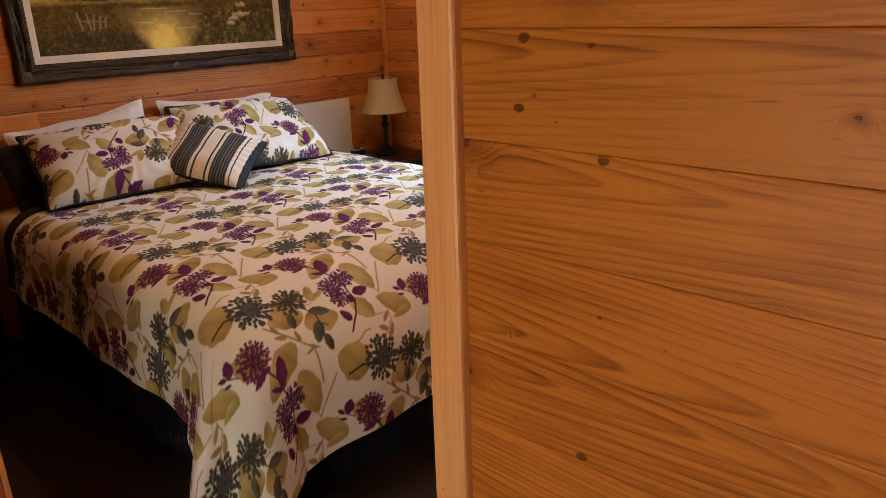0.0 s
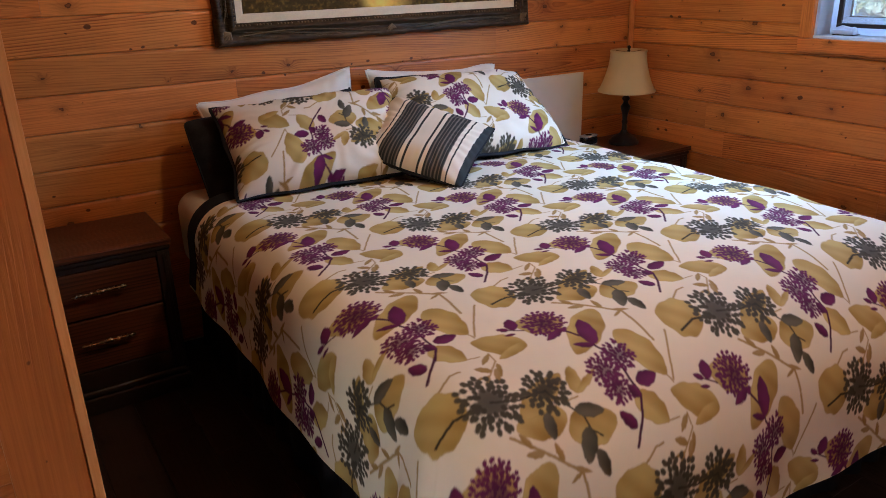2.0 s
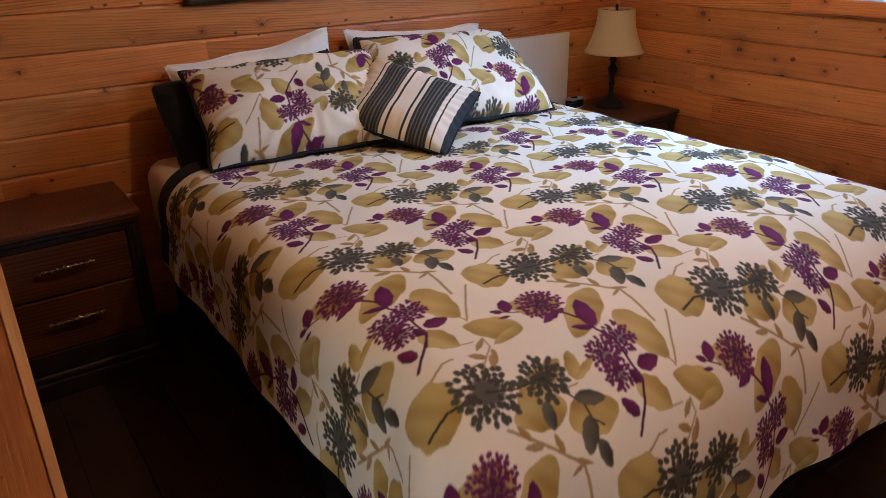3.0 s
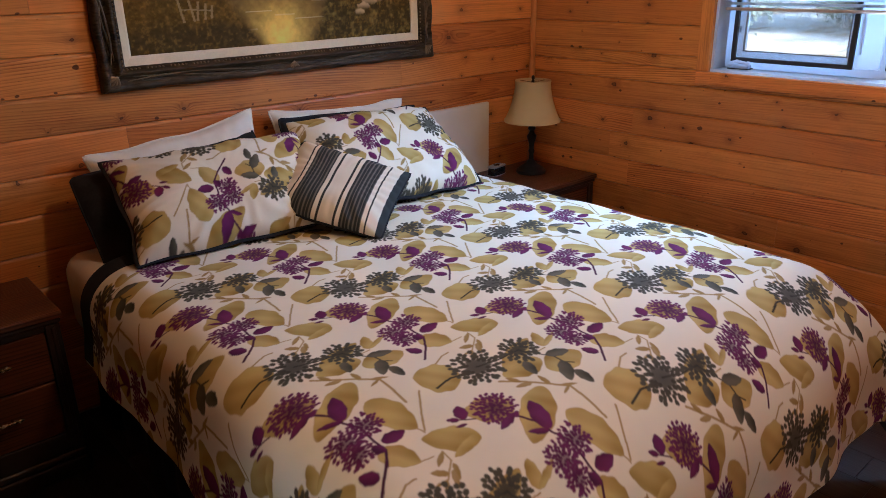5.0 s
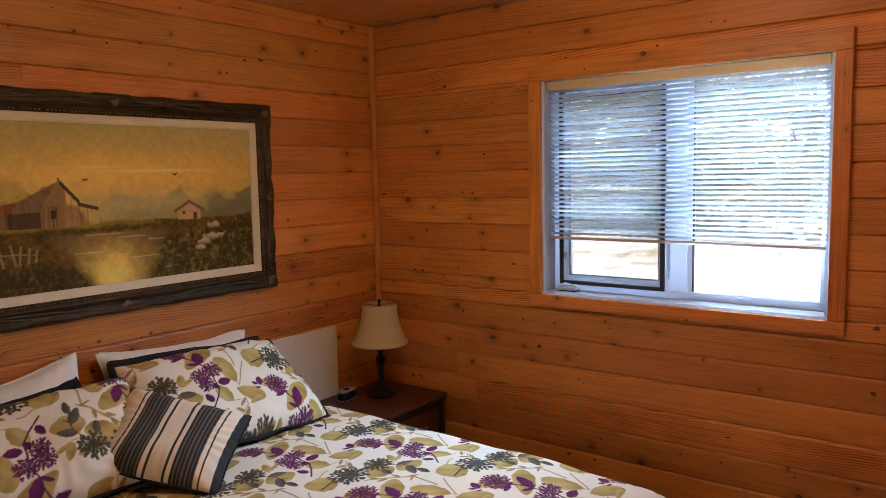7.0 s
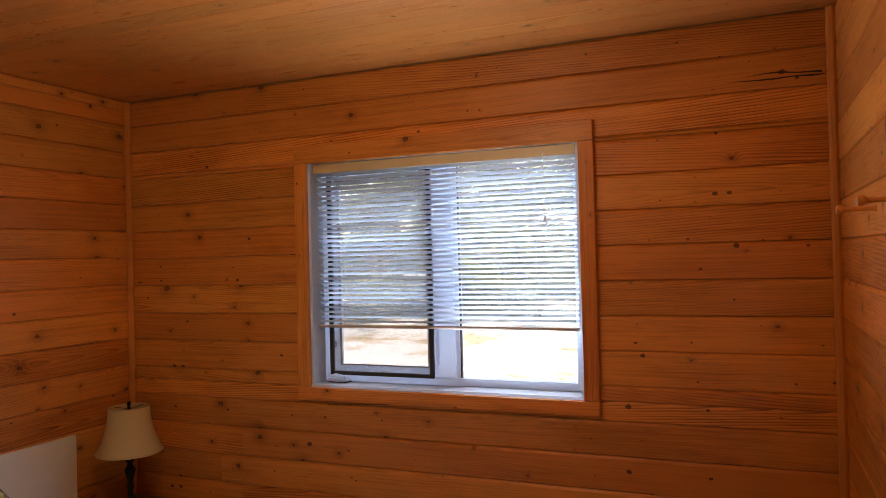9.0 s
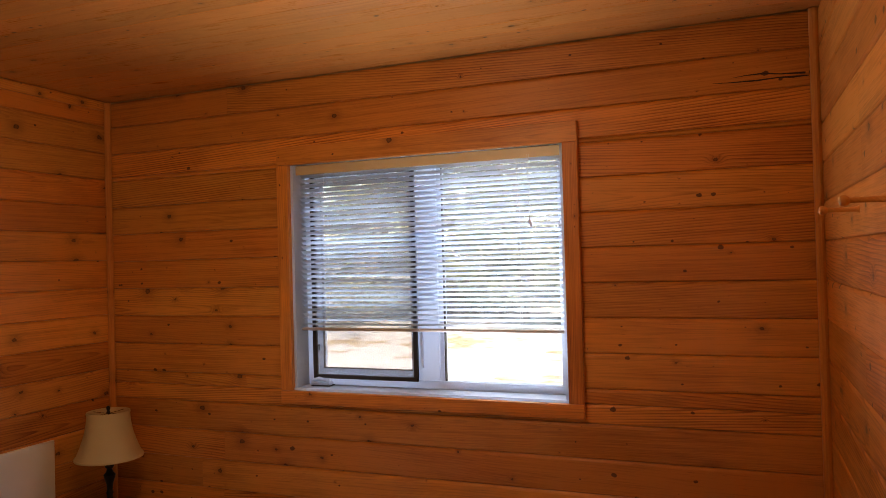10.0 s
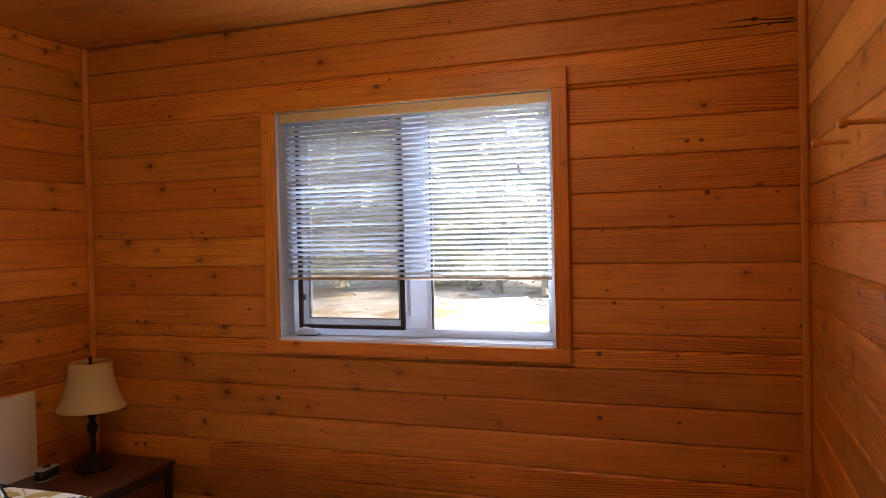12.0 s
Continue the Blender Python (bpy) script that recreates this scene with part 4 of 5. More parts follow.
MQ = pose(1.62, 1.08, -0.65)
HEAD = -0.38


def cloth_grid(n1, n2):
    """Places of the quilt before it drapes; it hangs lower towards the corner at the foot."""
    u, v = np.meshgrid(np.linspace(0, 1, n1), np.linspace(0, 1, n2))
    y = BYF - FOOT_HANG + v * (HEAD - BYF + FOOT_HANG)
    left = BX0 - HANG - 0.05 * np.clip((HEAD - y) / 1.3, 0, 1.2) - 0.05 * np.exp(-((y + 2.30) / 0.35) ** 2)
    x = left + u * (BX1 + HANG - left)
    foot = BYF - FOOT_HANG - 0.05 * np.exp(-((x - BX0 + 0.30) / 0.42) ** 2)
    return x, foot + v * (HEAD - foot)


gx, gy = cloth_grid(900, 820)
sheet_part("printed_top", grid_mesh("printed_top", drape(gx, gy), sample_print(gx, gy)), QUILT_PRINT, quilt, "", MQ)
lx, ly = cloth_grid(120, 110)
sheet_part("lining", grid_mesh("lining", drape(lx, ly, 0.022), flip=True), BLACK_CLOTH, quilt, "charcoal lining of the quilt", MQ)
rim = np.concatenate([np.stack((lx[0], ly[0]), -1), np.stack((lx[1:, -1], ly[1:, -1]), -1), np.stack((lx[-1, -2::-1], ly[-1, -2::-1]), -1), np.stack((lx[-2::-1, 0], ly[-2::-1, 0]), -1)])
outer, inner = drape(rim[:, 0], rim[:, 1], -0.0005), drape(rim[:, 0], rim[:, 1], 0.0225)
midway = (outer + inner) / 2 + np.array((0, 0, -0.004))
sheet_part("hem", grid_mesh("hem", np.stack((outer, midway, inner))), BLACK_CLOTH, quilt, "", MQ)
# turned-back edge at the head
tx, ty = np.meshgrid(np.linspace(BX0 - HANG + 0.01, BX1 + HANG - 0.01, 140), np.linspace(HEAD - 0.075, HEAD + 0.055, 16))
t1, t2 = drape(tx, ty, -0.004 + 0.03 * np.clip((ty - HEAD) / 0.06, 0, 1)), drape(tx, ty, 0.022)
sheet_part("turned_edge", grid_mesh("turned_edge", np.concatenate((t1, t2[::-1], t1[:1]), 0)), BLACK_CLOTH, quilt, "charcoal band along the quilt's head edge", MQ)


# ---- pillows ----
def pillow(name, w, h, thick, m, label, front, back, colours=None, ear=0.06, seed=1, category="pillow", round_off=0.035, flange=0.0):
    """A stuffed cushion in its own x (width) and y (height), bulging along z."""
    n1, n2 = (int(w / 0.0028), int(h / 0.0028)) if colours else (56, 40)
    s, t = np.meshgrid(np.linspace(-1, 1, n1), np.linspace(-1, 1, n2))
    pull_x, pull_y = 1 - ear * (1 - np.abs(t) ** 2.0), 1 - ear * (1 - np.abs(s) ** 2.0)
    bulge = (np.clip(1 - s ** 4, 0, 1) * np.clip(1 - t ** 4, 0, 1)) ** 0.62
    blunt = 1 - round_off * (np.abs(s) * np.abs(t)) ** 5
    px, py = s * w / 2 * pull_x * blunt, t * h / 2 * pull_y * blunt
    px, py = px + 0.010 * smooth_noise(py * 5, px * 1.2, seed + 11) * np.abs(s) ** 3, py + 0.010 * smooth_noise(px * 5, py * 1.2, seed + 12) * np.abs(t) ** 3
    ruck = np.clip(np.maximum(np.abs(s), np.abs(t)), 0, 1) ** 3 * np.sqrt(bulge)
    wr = 0.012 * smooth_noise(px * 4, py * 4, seed) * bulge + 0.004 * smooth_noise(px * 11, py * 11, seed + 5) * np.sqrt(bulge)
    wr = wr + 0.0045 * np.sin(np.arctan2(t, s) * 27 + 3 * smooth_noise(px * 7, py * 7, seed + 3)) * ruck
    ob = empty(name, m, label, category, "pillows on the bed" if category == "pillow" else "")
    up = np.stack((px, py, thick / 2 * bulge + wr + 0.002), -1)
    sheet_part("front", grid_mesh("front", up, colours(s * w / 2, t * h / 2) if colours else None), front, ob)
    down = np.stack((px, py, -thick / 2 * bulge + wr * 0.3 - 0.002), -1)[::3, ::3] if colours else np.stack((px, py, -thick / 2 * bulge - 0.002), -1)
    sheet_part("back", grid_mesh("back", down, flip=True), back, ob)
    rim_ = np.concatenate([np.stack((px[:, 0], py[:, 0]), -1), np.stack((px[-1, 1:], py[-1, 1:]), -1), np.stack((px[-2::-1, -1], py[-2::-1, -1]), -1), np.stack((px[0, -2:0:-1], py[0, -2:0:-1]), -1)])[::6 if colours else 2]
    pts = [(float(a), float(b), 0.0) for a, b in rim_]
    pts.append(pts[0])
    if flange:
        way = rim_ / np.linalg.norm(rim_, axis=1, keepdims=True)
        closed = np.concatenate((rim_, rim_[:1]))
        sag = flange * (1 + 0.25 * np.sin(np.arange(len(rim_)) * 0.55))[:, None]
        brim = np.concatenate((rim_ + way * sag, (rim_ + way * sag)[:1]))
        rows_ = [np.concatenate((c, np.full((len(c), 1), z)), 1) for c, z in ((closed, 0.003), (brim, 0.002), (brim, -0.002), (closed, -0.003))]
        sheet_part("flange", grid_mesh("flange", np.stack(rows_)), back, ob, "flat charcoal border of the pillowcase")
    part("piping", tube(pts, 0.0045, 6), back, ob, "", None, True)
    return ob


def leaning(cx, y, z, tilt, turn=0.0, roll=0.0):
    """Pillow standing at the head: its face looks to the foot, leaning back by tilt degrees from upright."""
    return pose(cx, y, z) @ pose(0, 0, 0, 0, 0, turn) @ pose(0, 0, 0, 90 - tilt, 0, 0) @ pose(0, 0, 0, 0, 0, roll)


def pillow_print(ox, oy, turn):
    c, s = math.cos(turn), math.sin(turn)
    return lambda px, py: sample_print(px * c - py * s + ox, px * s + py * c + oy)


def propped(bl, br, tl):
    """A cushion's place from three of its corners: lower left, lower right and upper left."""
    bl, br, tl = Vector(bl), Vector(br), Vector(tl)
    ex_ = (br - bl).normalized()
    ey_ = tl - bl
    ey_ = (ey_ - ex_ * ey_.dot(ex_)).normalized()
    return frame_of((br + tl) / 2, ex_, ey_, ex_.cross(ey_))


pillow("pillow", 0.64, 0.44, 0.15, leaning(-1.985, -0.100, 0.785, 10, 0, 7), "plain white cotton pillow leaning on the wall", WHITE_COTTON, WHITE_COTTON, seed=2, ear=0.09, round_off=0.0)
pillow("pillow", 0.66, 0.44, 0.15, leaning(-1.300, -0.100, 0.790, 10, 0, -3), "plain white cotton pillow leaning on the wall", WHITE_COTTON, WHITE_COTTON, seed=8, ear=0.09, round_off=0.0)
pillow("pillow", 0.72, 0.42, 0.15, leaning(-2.045, -0.215, 0.762, 30, 0, 5), "charcoal pillow behind a floral pillow", BLACK_CLOTH, BLACK_CLOTH, seed=3)
pillow("pillow", 0.70, 0.42, 0.15, leaning(-1.275, -0.215, 0.806, 30, 0, -3), "charcoal pillow behind a floral pillow", BLACK_CLOTH, BLACK_CLOTH, seed=4)
pillow("pillow", 0.72, 0.46, 0.17, propped((-1.70, -0.60, 0.730), (-0.985, -0.600, 0.705), (-1.645, -0.225, 1.005)), "floral pillow in olive, plum and black with dark piping", QUILT_PRINT, BLACK_CLOTH, pillow_print(-1.618, -1.70, 0.0), seed=5, flange=0.011)
pillow("pillow", 0.70, 0.42, 0.18, propped((-2.365, -0.500, 0.708), (-1.690, -0.590, 0.723), (-2.300, -0.210, 0.950)), "floral pillow in olive, plum and black with dark piping", QUILT_PRINT, BLACK_CLOTH, pillow_print(-1.428, -1.455, 3.1416), seed=6, ear=0.08, flange=0.011)


def stripes(px, py):
    s = (px / 0.42 + 0.5)
    t = py / 0.40 + 0.5
    cream, dark = np.array((0.70, 0.61, 0.46)), np.array((0.035, 0.036, 0.034))
    band = ((s > 0.21) & (s < 0.405)) | ((s > 0.635) & (s < 0.82))
    pin = band & (np.sin(s * 2 * math.pi * 32) > 0.55)
    thin = np.zeros_like(s, dtype=bool)
    for at in (0.175, 0.445, 0.595, 0.86):
        thin |= np.abs(s - at) < 0.008
    f = np.maximum(band * 1.0 - pin * 0.16, thin * 1.0)
    edge_dark = (s < 0.02) | (s > 0.955) | (t < 0.035) | (t > 0.985)
    f = np.maximum(f, edge_dark * 1.0)[..., None]
    return cream * (1 - f) + dark * f


pillow("cushion", 0.43, 0.335, 0.12, propped((-1.885, -0.520, 0.788), (-1.660, -0.830, 0.695), (-1.670, -0.355, 0.948)), "small cushion striped in cream and charcoal, leaning on the pillows", STRIPE_PRINT, BLACK_CLOTH, stripes, 0.07, 9, "cushion")

# ---- white panel behind the bed head ----
tagged(link("headboard_panel", box(-1.60, -0.347, -0.020, -0.003, 0.541, 0.900, 0.002), PANEL_WHITE), "white melamine board against the wall behind the pillows", "headboard")


# ---- nightstands ----
def nightstand(m, label, h, d):
    """Two-drawer chest, 0.50 wide: origin on the floor at its front middle, x to the right, y to the back."""
    w = 0.50
    ns = empty("nightstand", m, label, "nightstand", "nightstands beside the bed")
    part("top", box(-w / 2, w / 2, -0.012, d, h - 0.022, h, 0.004), WALNUT, ns, "walnut veneer top with straight grain")
    part("top_moulding", box(-w / 2 + 0.006, w / 2 - 0.006, -0.006, d - 0.004, h - 0.040, h - 0.0225, 0.006, segments=3), DARK_WOOD, ns)
    part("side_panel", box(-w / 2 + 0.014, -w / 2 + 0.034, 0.012, d - 0.006, 0.09, h - 0.041), DARK_WOOD, ns)
    part("side_panel", box(w / 2 - 0.034, w / 2 - 0.014, 0.012, d - 0.006, 0.09, h - 0.041), DARK_WOOD, ns)
    part("back_panel", box(-w / 2 + 0.034, w / 2 - 0.034, d - 0.016, d - 0.008, 0.09, h - 0.041), DARK_WOOD, ns)
    for sgn in (-1, 1):
        bm = box(*sorted((sgn * (w / 2 - 0.052), sgn * (w / 2 - 0.010))), 0.0, 0.014, 0.09, h - 0.041, 0.004)
        box(*sorted((sgn * (w / 2 - 0.036), sgn * (w / 2 - 0.024))), -0.006, 0.002, 0.10, h - 0.05, 0.003, bm)
        part("face_stile", bm, DARK_WOOD, ns)
    part("face_rail", box(-w / 2 + 0.052, w / 2 - 0.052, 0.001, 0.013, h - 0.060, h - 0.041, 0.003), DARK_WOOD, ns)
    part("lower_rail", box(-w / 2 + 0.052, w / 2 - 0.052, 0.001, 0.013, 0.0905, h - 0.418, 0.003), DARK_WOOD, ns)
    part("plinth", box(-w / 2 + 0.004, w / 2 - 0.004, -0.008, d - 0.006, 0.0, 0.062, 0.006), DARK_WOOD, ns)
    part("plinth_moulding", box(-w / 2 + 0.008, w / 2 - 0.008, -0.004, d - 0.008, 0.0625, 0.0895, 0.010, segments=3), DARK_WOOD, ns)
    for z0, z1 in ((h - 0.226, h - 0.062), (h - 0.416, h - 0.232)):
        dr = part("drawer", box(-w / 2 + 0.055, w / 2 - 0.055, 0.004, 0.024, z0, z1, 0.004), WALNUT, ns, "walnut veneer drawer front")
        zc = z0 + 0.56 * (z1 - z0)
        bm = bmesh.new()
        prof = [0.003, 0.006, 0.0075, 0.004, 0.0065, 0.004, 0.0055, 0.0055, 0.004, 0.0065, 0.004, 0.0055, 0.0075, 0.0085, 0.0085, 0.0075, 0.0055, 0.004, 0.0065, 0.004, 0.0055, 0.0055, 0.004, 0.0065, 0.004, 0.0075, 0.006, 0.003]
        tube([(-0.085 + 0.17 * k / (len(prof) - 1), -0.018, zc + 0.0001 * k) for k in range(len(prof))], prof, 10, bm)
        for x in (-0.055, 0.055):
            tube([(x, 0.006, zc), (x, -0.016, zc)], 0.004, 8, bm)
        part("handle", bm, BRONZE, dr, "ornate antique bronze bar handle", None, True)
    return ns


nightstand(pose(-2.812, -0.372, 0), "dark walnut two-drawer nightstand beside the bed, empty top", 0.58, 0.365)
nightstand(pose(-0.285, -0.475, 0), "dark walnut nightstand in the corner carrying a lamp and clock", 0.55, 0.44)
NS_TOP = 0.55

# ---- table lamp ----
tl = empty("table_lamp", pose(-0.245, -0.225, NS_TOP), "table lamp with dark turned base and cream bell shade, unlit", "lamp")
part("base", lathe([(0.074, 0.0), (0.077, 0.006), (0.074, 0.016), (0.066, 0.020), (0.060, 0.030), (0.040, 0.042), (0.022, 0.054), (0.013, 0.070)], 40), LAMP_BLACK, tl, "", None, True)
part("stem", lathe([(0.013, 0.0705), (0.012, 0.10), (0.016, 0.112), (0.012, 0.124), (0.014, 0.15), (0.023, 0.178), (0.025, 0.190), (0.014, 0.204), (0.011, 0.215), (0.019, 0.226), (0.019, 0.232), (0.011, 0.245), (0.011, 0.30)], 28), LAMP_BLACK, tl, "", None, True)
prof = []
for k in range(15):
    f = k / 14
    prof.append((0.140 - 0.052 * (1 - (1 - f) ** 1.9), 0.268 + 0.195 * f))
part("shade", lathe(prof + [(r - 0.002, z) for r, z in prof[::-1]], 64, closed=True), SHADE, tl, "cream linen bell shade", None, True)
for r, z in ((0.1405, 0.269), (0.0885, 0.462)):
    part("shade_trim", lathe([(r + 0.001, z - 0.004), (r + 0.002, z), (r + 0.0005, z + 0.005), (r - 0.0025, z + 0.005), (r - 0.0025, z - 0.004)], 64, closed=True), SHADE, tl, "", None, True)
bm = tube([(-0.088, 0, 0.459), (0, 0, 0.456), (0.088, 0, 0.459)], 0.0015, 6)
tube([(0, -0.088, 0.459), (0, 0, 0.4565), (0, 0.088, 0.459)], 0.0015, 6, bm)
part("spider", bm, BRONZE, tl)
part("harp", tube([(0.0, -0.012, 0.29), (0, -0.045, 0.34), (0, -0.045, 0.40), (0, 0, 0.455), (0, 0.045, 0.40), (0, 0.045, 0.34), (0, 0.012, 0.29)], 0.002, 6), BRONZE, tl)
part("finial", lathe([(0.006, 0.455), (0.009, 0.462), (0.005, 0.468), (0.008, 0.476), (0.0085, 0.484), (0.003, 0.490)], 14), LAMP_BLACK, tl, "", None, True)
part("bulb", lathe([(0.013, 0.3005), (0.013, 0.32), (0.022, 0.34), (0.03, 0.37), (0.022, 0.395), (0.006, 0.405)], 20), OPAL, tl, "", None, True)

# ---- alarm clock ----
clock = empty("alarm_clock", pose(-0.405, -0.135, NS_TOP, 0, 0, 8), "small black and silver oval alarm clock on the nightstand", "clock")
def oval(a, b, z0, z1, r, steps=28):
    bm = bmesh.new()
    rows = []
    for z, k in ((z0, 0.92), (z0 + r, 1.0), (z1 - r, 1.0), (z1, 0.9)):
        rows.append([bm.verts.new((math.copysign(abs(math.cos(t)) ** 0.6, math.cos(t)) * a * k, math.copysign(abs(math.sin(t)) ** 0.6, math.sin(t)) * b * k, z)) for t in (2 * math.pi * i / steps for i in range(steps))])
    for p, q in zip(rows, rows[1:]):
        for i in range(steps):
            bm.faces.new((p[i], p[(i + 1) % steps], q[(i + 1) % steps], q[i]))
    bm.faces.new(rows[0])
    bm.faces.new(rows[-1])
    return bm
part("body", oval(0.055, 0.026, 0.0, 0.042, 0.006), CLOCK_BLACK, clock, "", None, True)
part("trim_ring", oval(0.058, 0.028, 0.0425, 0.050, 0.003), CLOCK_SILVER, clock, "silver top rim", None, True)
part("foot_ring", oval(0.058, 0.028, 0.0005, 0.006, 0.002), CLOCK_SILVER, clock, "", None, True)
part("snooze_button", oval(0.020, 0.010, 0.0505, 0.054, 0.001), CLOCK_BLACK, clock, "", None, True)

# ---- the painting ----
PW, PH, RIM, LIN = 1.485, 0.83, 0.083, 0.032
painting = empty("painting", pose(-1.473, -0.002, 1.572), "framed oil painting of a barn by a pond at dusk", "painting")
CW, CH = PW - 2 * (RIM + LIN), PH - 2 * (RIM + LIN)


def carve(side_len, flip):
    """One mitred side of the carved frame; x along it, y inwards, z out of the wall."""
    n = 150
    prof = ((0.0, 0.0), (0.0, 0.026), (0.006, 0.036), (0.015, 0.041), (0.024, 0.036), (0.032, 0.027), (0.042, 0.027), (0.050, 0.036), (0.057, 0.046), (0.063, 0.048), (0.068, 0.040), (0.075, 0.034), (0.083, 0.030), (0.083, 0.006))
    pts = np.zeros((len(prof), n, 3))
    for j, (u, z) in enumerate(prof):
        for i in range(n):
            f = i / (n - 1) * 2 - 1
            x = f * (side_len / 2 - u)
            scal = 0.0
            mid_d, cor_d = abs(x), side_len / 2 - u - abs(x)
            swirl = math.sin(x * 42 + math.sin(x * 9) * 2)
            if 2 <= j <= 5:
                scal = 0.003 * swirl + 0.006 * math.exp(-(mid_d / 0.05) ** 2) + 0.006 * math.exp(-(cor_d / 0.07) ** 2)
            dent = 0.0045 * (1 - math.cos(x * 31)) / 2 if j in (0, 1, 2) and cor_d > 0.1 and mid_d > 0.07 else 0.0
            groove = 0.003 * math.sin(x * 160) if j in (3, 4) and (cor_d < 0.11 or mid_d < 0.06) else 0.0
            pts[j, i] = (x, u + dent, z + scal + groove)
    return pts


def to_wall(pts, angle, dist):
    """Set a side's points round the picture: y points to its middle."""
    c, s = math.cos(angle), math.sin(angle)
    lx_, ly_ = pts[..., 0], pts[..., 1] - dist
    return np.stack((lx_ * c - ly_ * s, -pts[..., 2] - 0.001, lx_ * s + ly_ * c), -1)


for k, (ln, dist) in enumerate(((PW, PH / 2), (PH, PW / 2), (PW, PH / 2), (PH, PW / 2))):
    sheet_part("frame_side", grid_mesh("frame_side", to_wall(carve(ln, k), k * math.pi / 2, dist)), GILT, painting, "dark carved frame with worn gilding")


def shell(sx, sz, turn, big):
    """A carved leaf ornament of fanned lobes."""
    bm = bmesh.new()
    for k in range(5):
        a = (k - 2) * 0.42
        ln = big * (1 - 0.10 * abs(k - 2))
        m = pose(math.sin(a) * ln * 0.5, 0, math.cos(a) * ln * 0.5, 0, math.degrees(a), 0) @ Matrix.Diagonal((0.15 * big, 0.11 * big, 0.66 * ln, 1))
        bmesh.ops.create_uvsphere(bm, u_segments=10, v_segments=7, radius=1.0, matrix=m)
    return part("ornament", bm, GILT_HIGH, painting, "rubbed gilt leaf carving", pose(sx, -0.040, sz, 0, turn, 0), True)


for sx in (-1, 1):
    for sz in (-1, 1):
        shell(sx * (PW / 2 - 0.050), sz * (PH / 2 - 0.050), math.degrees(math.atan2(sx, sz)), 0.042)
    shell(sx * (PW / 2 - 0.044), 0, 90 * sx, 0.034)
for sz in (-1, 1):
    shell(0, sz * (PH / 2 - 0.044), 0 if sz > 0 else 180, 0.034)
# flowing carved ridges along each side, from the corners to the middle
for side in range(4):
    ln, dist = (PW, PH / 2) if side % 2 == 0 else (PH, PW / 2)
    for sgn in (-1, 1):
        for start, phase, thick in ((0.085, 0.0, 0.0060), (0.105, 1.5, 0.0048), (0.125, 3.1, 0.0040)):
            pts = []
            for k in range(26):
                f = k / 25
                x = sgn * (ln / 2 - start - f * (ln / 2 - start - 0.055))
                y = 0.034 + 0.014 * math.sin(f * 4.2 + phase) * (1 - 0.3 * f)
                pts.append((x, y, 0.033 + 0.003 * math.sin(f * 9 + phase)))
            pts = to_wall(np.array(pts), side * math.pi / 2, dist)
            part("carved_ridge", tube([tuple(p) for p in pts], [thick * math.sin(math.pi * (0.06 + 0.88 * k / 25)) ** 0.7 for k in range(26)], 7), GILT_RIDGE, painting, "rubbed ridge of the carved frame", None, True)
# bead row along the inner edge
for sz, ln, vert in ((1, PW, 0), (-1, PW, 0), (1, PH, 1), (-1, PH, 1)):
    bm = bmesh.new()
    inner_l = ln - 2 * 0.074
    n = int(inner_l / 0.014)
    for i in range(n + 1):
        if i % 6 == 5:
            continue
        a = -inner_l / 2 + inner_l * i / n
        off = ((PH if not vert else PW) / 2 - 0.074) * sz
        c = (a, -0.035, off) if not vert else (off, -0.035, a)
        bmesh.ops.create_icosphere(bm, subdivisions=1, radius=0.0045, matrix=pose(*c))
    tagged(part("beading", bm, GILT_HIGH, painting, "", None, True), kind="stuff")
# linen liner
bm = bmesh.new()
o_w, o_h, i_w, i_h = PW / 2 - RIM + 0.002, PH / 2 - RIM + 0.002, CW / 2, CH / 2
ringv = [[bm.verts.new((x * w, y, z * h)) for x, z in ((-1, -1), (1, -1), (1, 1), (-1, 1))] for w, h, y in ((o_w, o_h, -0.006), (o_w, o_h, -0.028), (i_w + 0.008, i_h + 0.008, -0.022), (i_w, i_h, -0.018), (i_w, i_h, -0.006))]
for a, b in zip(ringv, ringv[1:] + ringv[:1]):
    for k in range(4):
        bm.faces.new((a[k], a[(k + 1) % 4], b[(k + 1) % 4], b[k]))
part("liner", bm, LINER, painting, "cream linen liner")

# the picture itself, brushed on in layers
AW, AH = 480, 236
U, V = np.meshgrid(np.linspace(0, 1, AW), np.linspace(0, 1, AH))
art = np.zeros((AH, AW, 3))


def field(su, sv, seed, octaves=4):
    r = np.random.default_rng(seed)
    out, amp = np.zeros_like(U), 1.0
    for o in range(octaves):
        nu, nv = max(2, int(su * 2 ** o)), max(2, int(sv * 2 ** o))
        g = r.uniform(-1, 1, (nv + 2, nu + 2))
        fu, fv = U * nu, V * nv
        iu, iv = np.minimum(fu.astype(int), nu), np.minimum(fv.astype(int), nv)
        a, b = fu - iu, fv - iv
        a, b = a * a * (3 - 2 * a), b * b * (3 - 2 * b)
        out += amp * ((g[iv, iu] * (1 - a) + g[iv, iu + 1] * a) * (1 - b) + (g[iv + 1, iu] * (1 - a) + g[iv + 1, iu + 1] * a) * b)
        amp *= 0.55
    return out / 1.8


def dab(mask, colour):
    global art
    m = np.clip(mask, 0, 1)[..., None]
    art = art * (1 - m) + np.array(colour) * m


def glow(u, v, ru, rv):
    return np.exp(-(((U - u) / ru) ** 2 + ((V - v) / rv) ** 2))


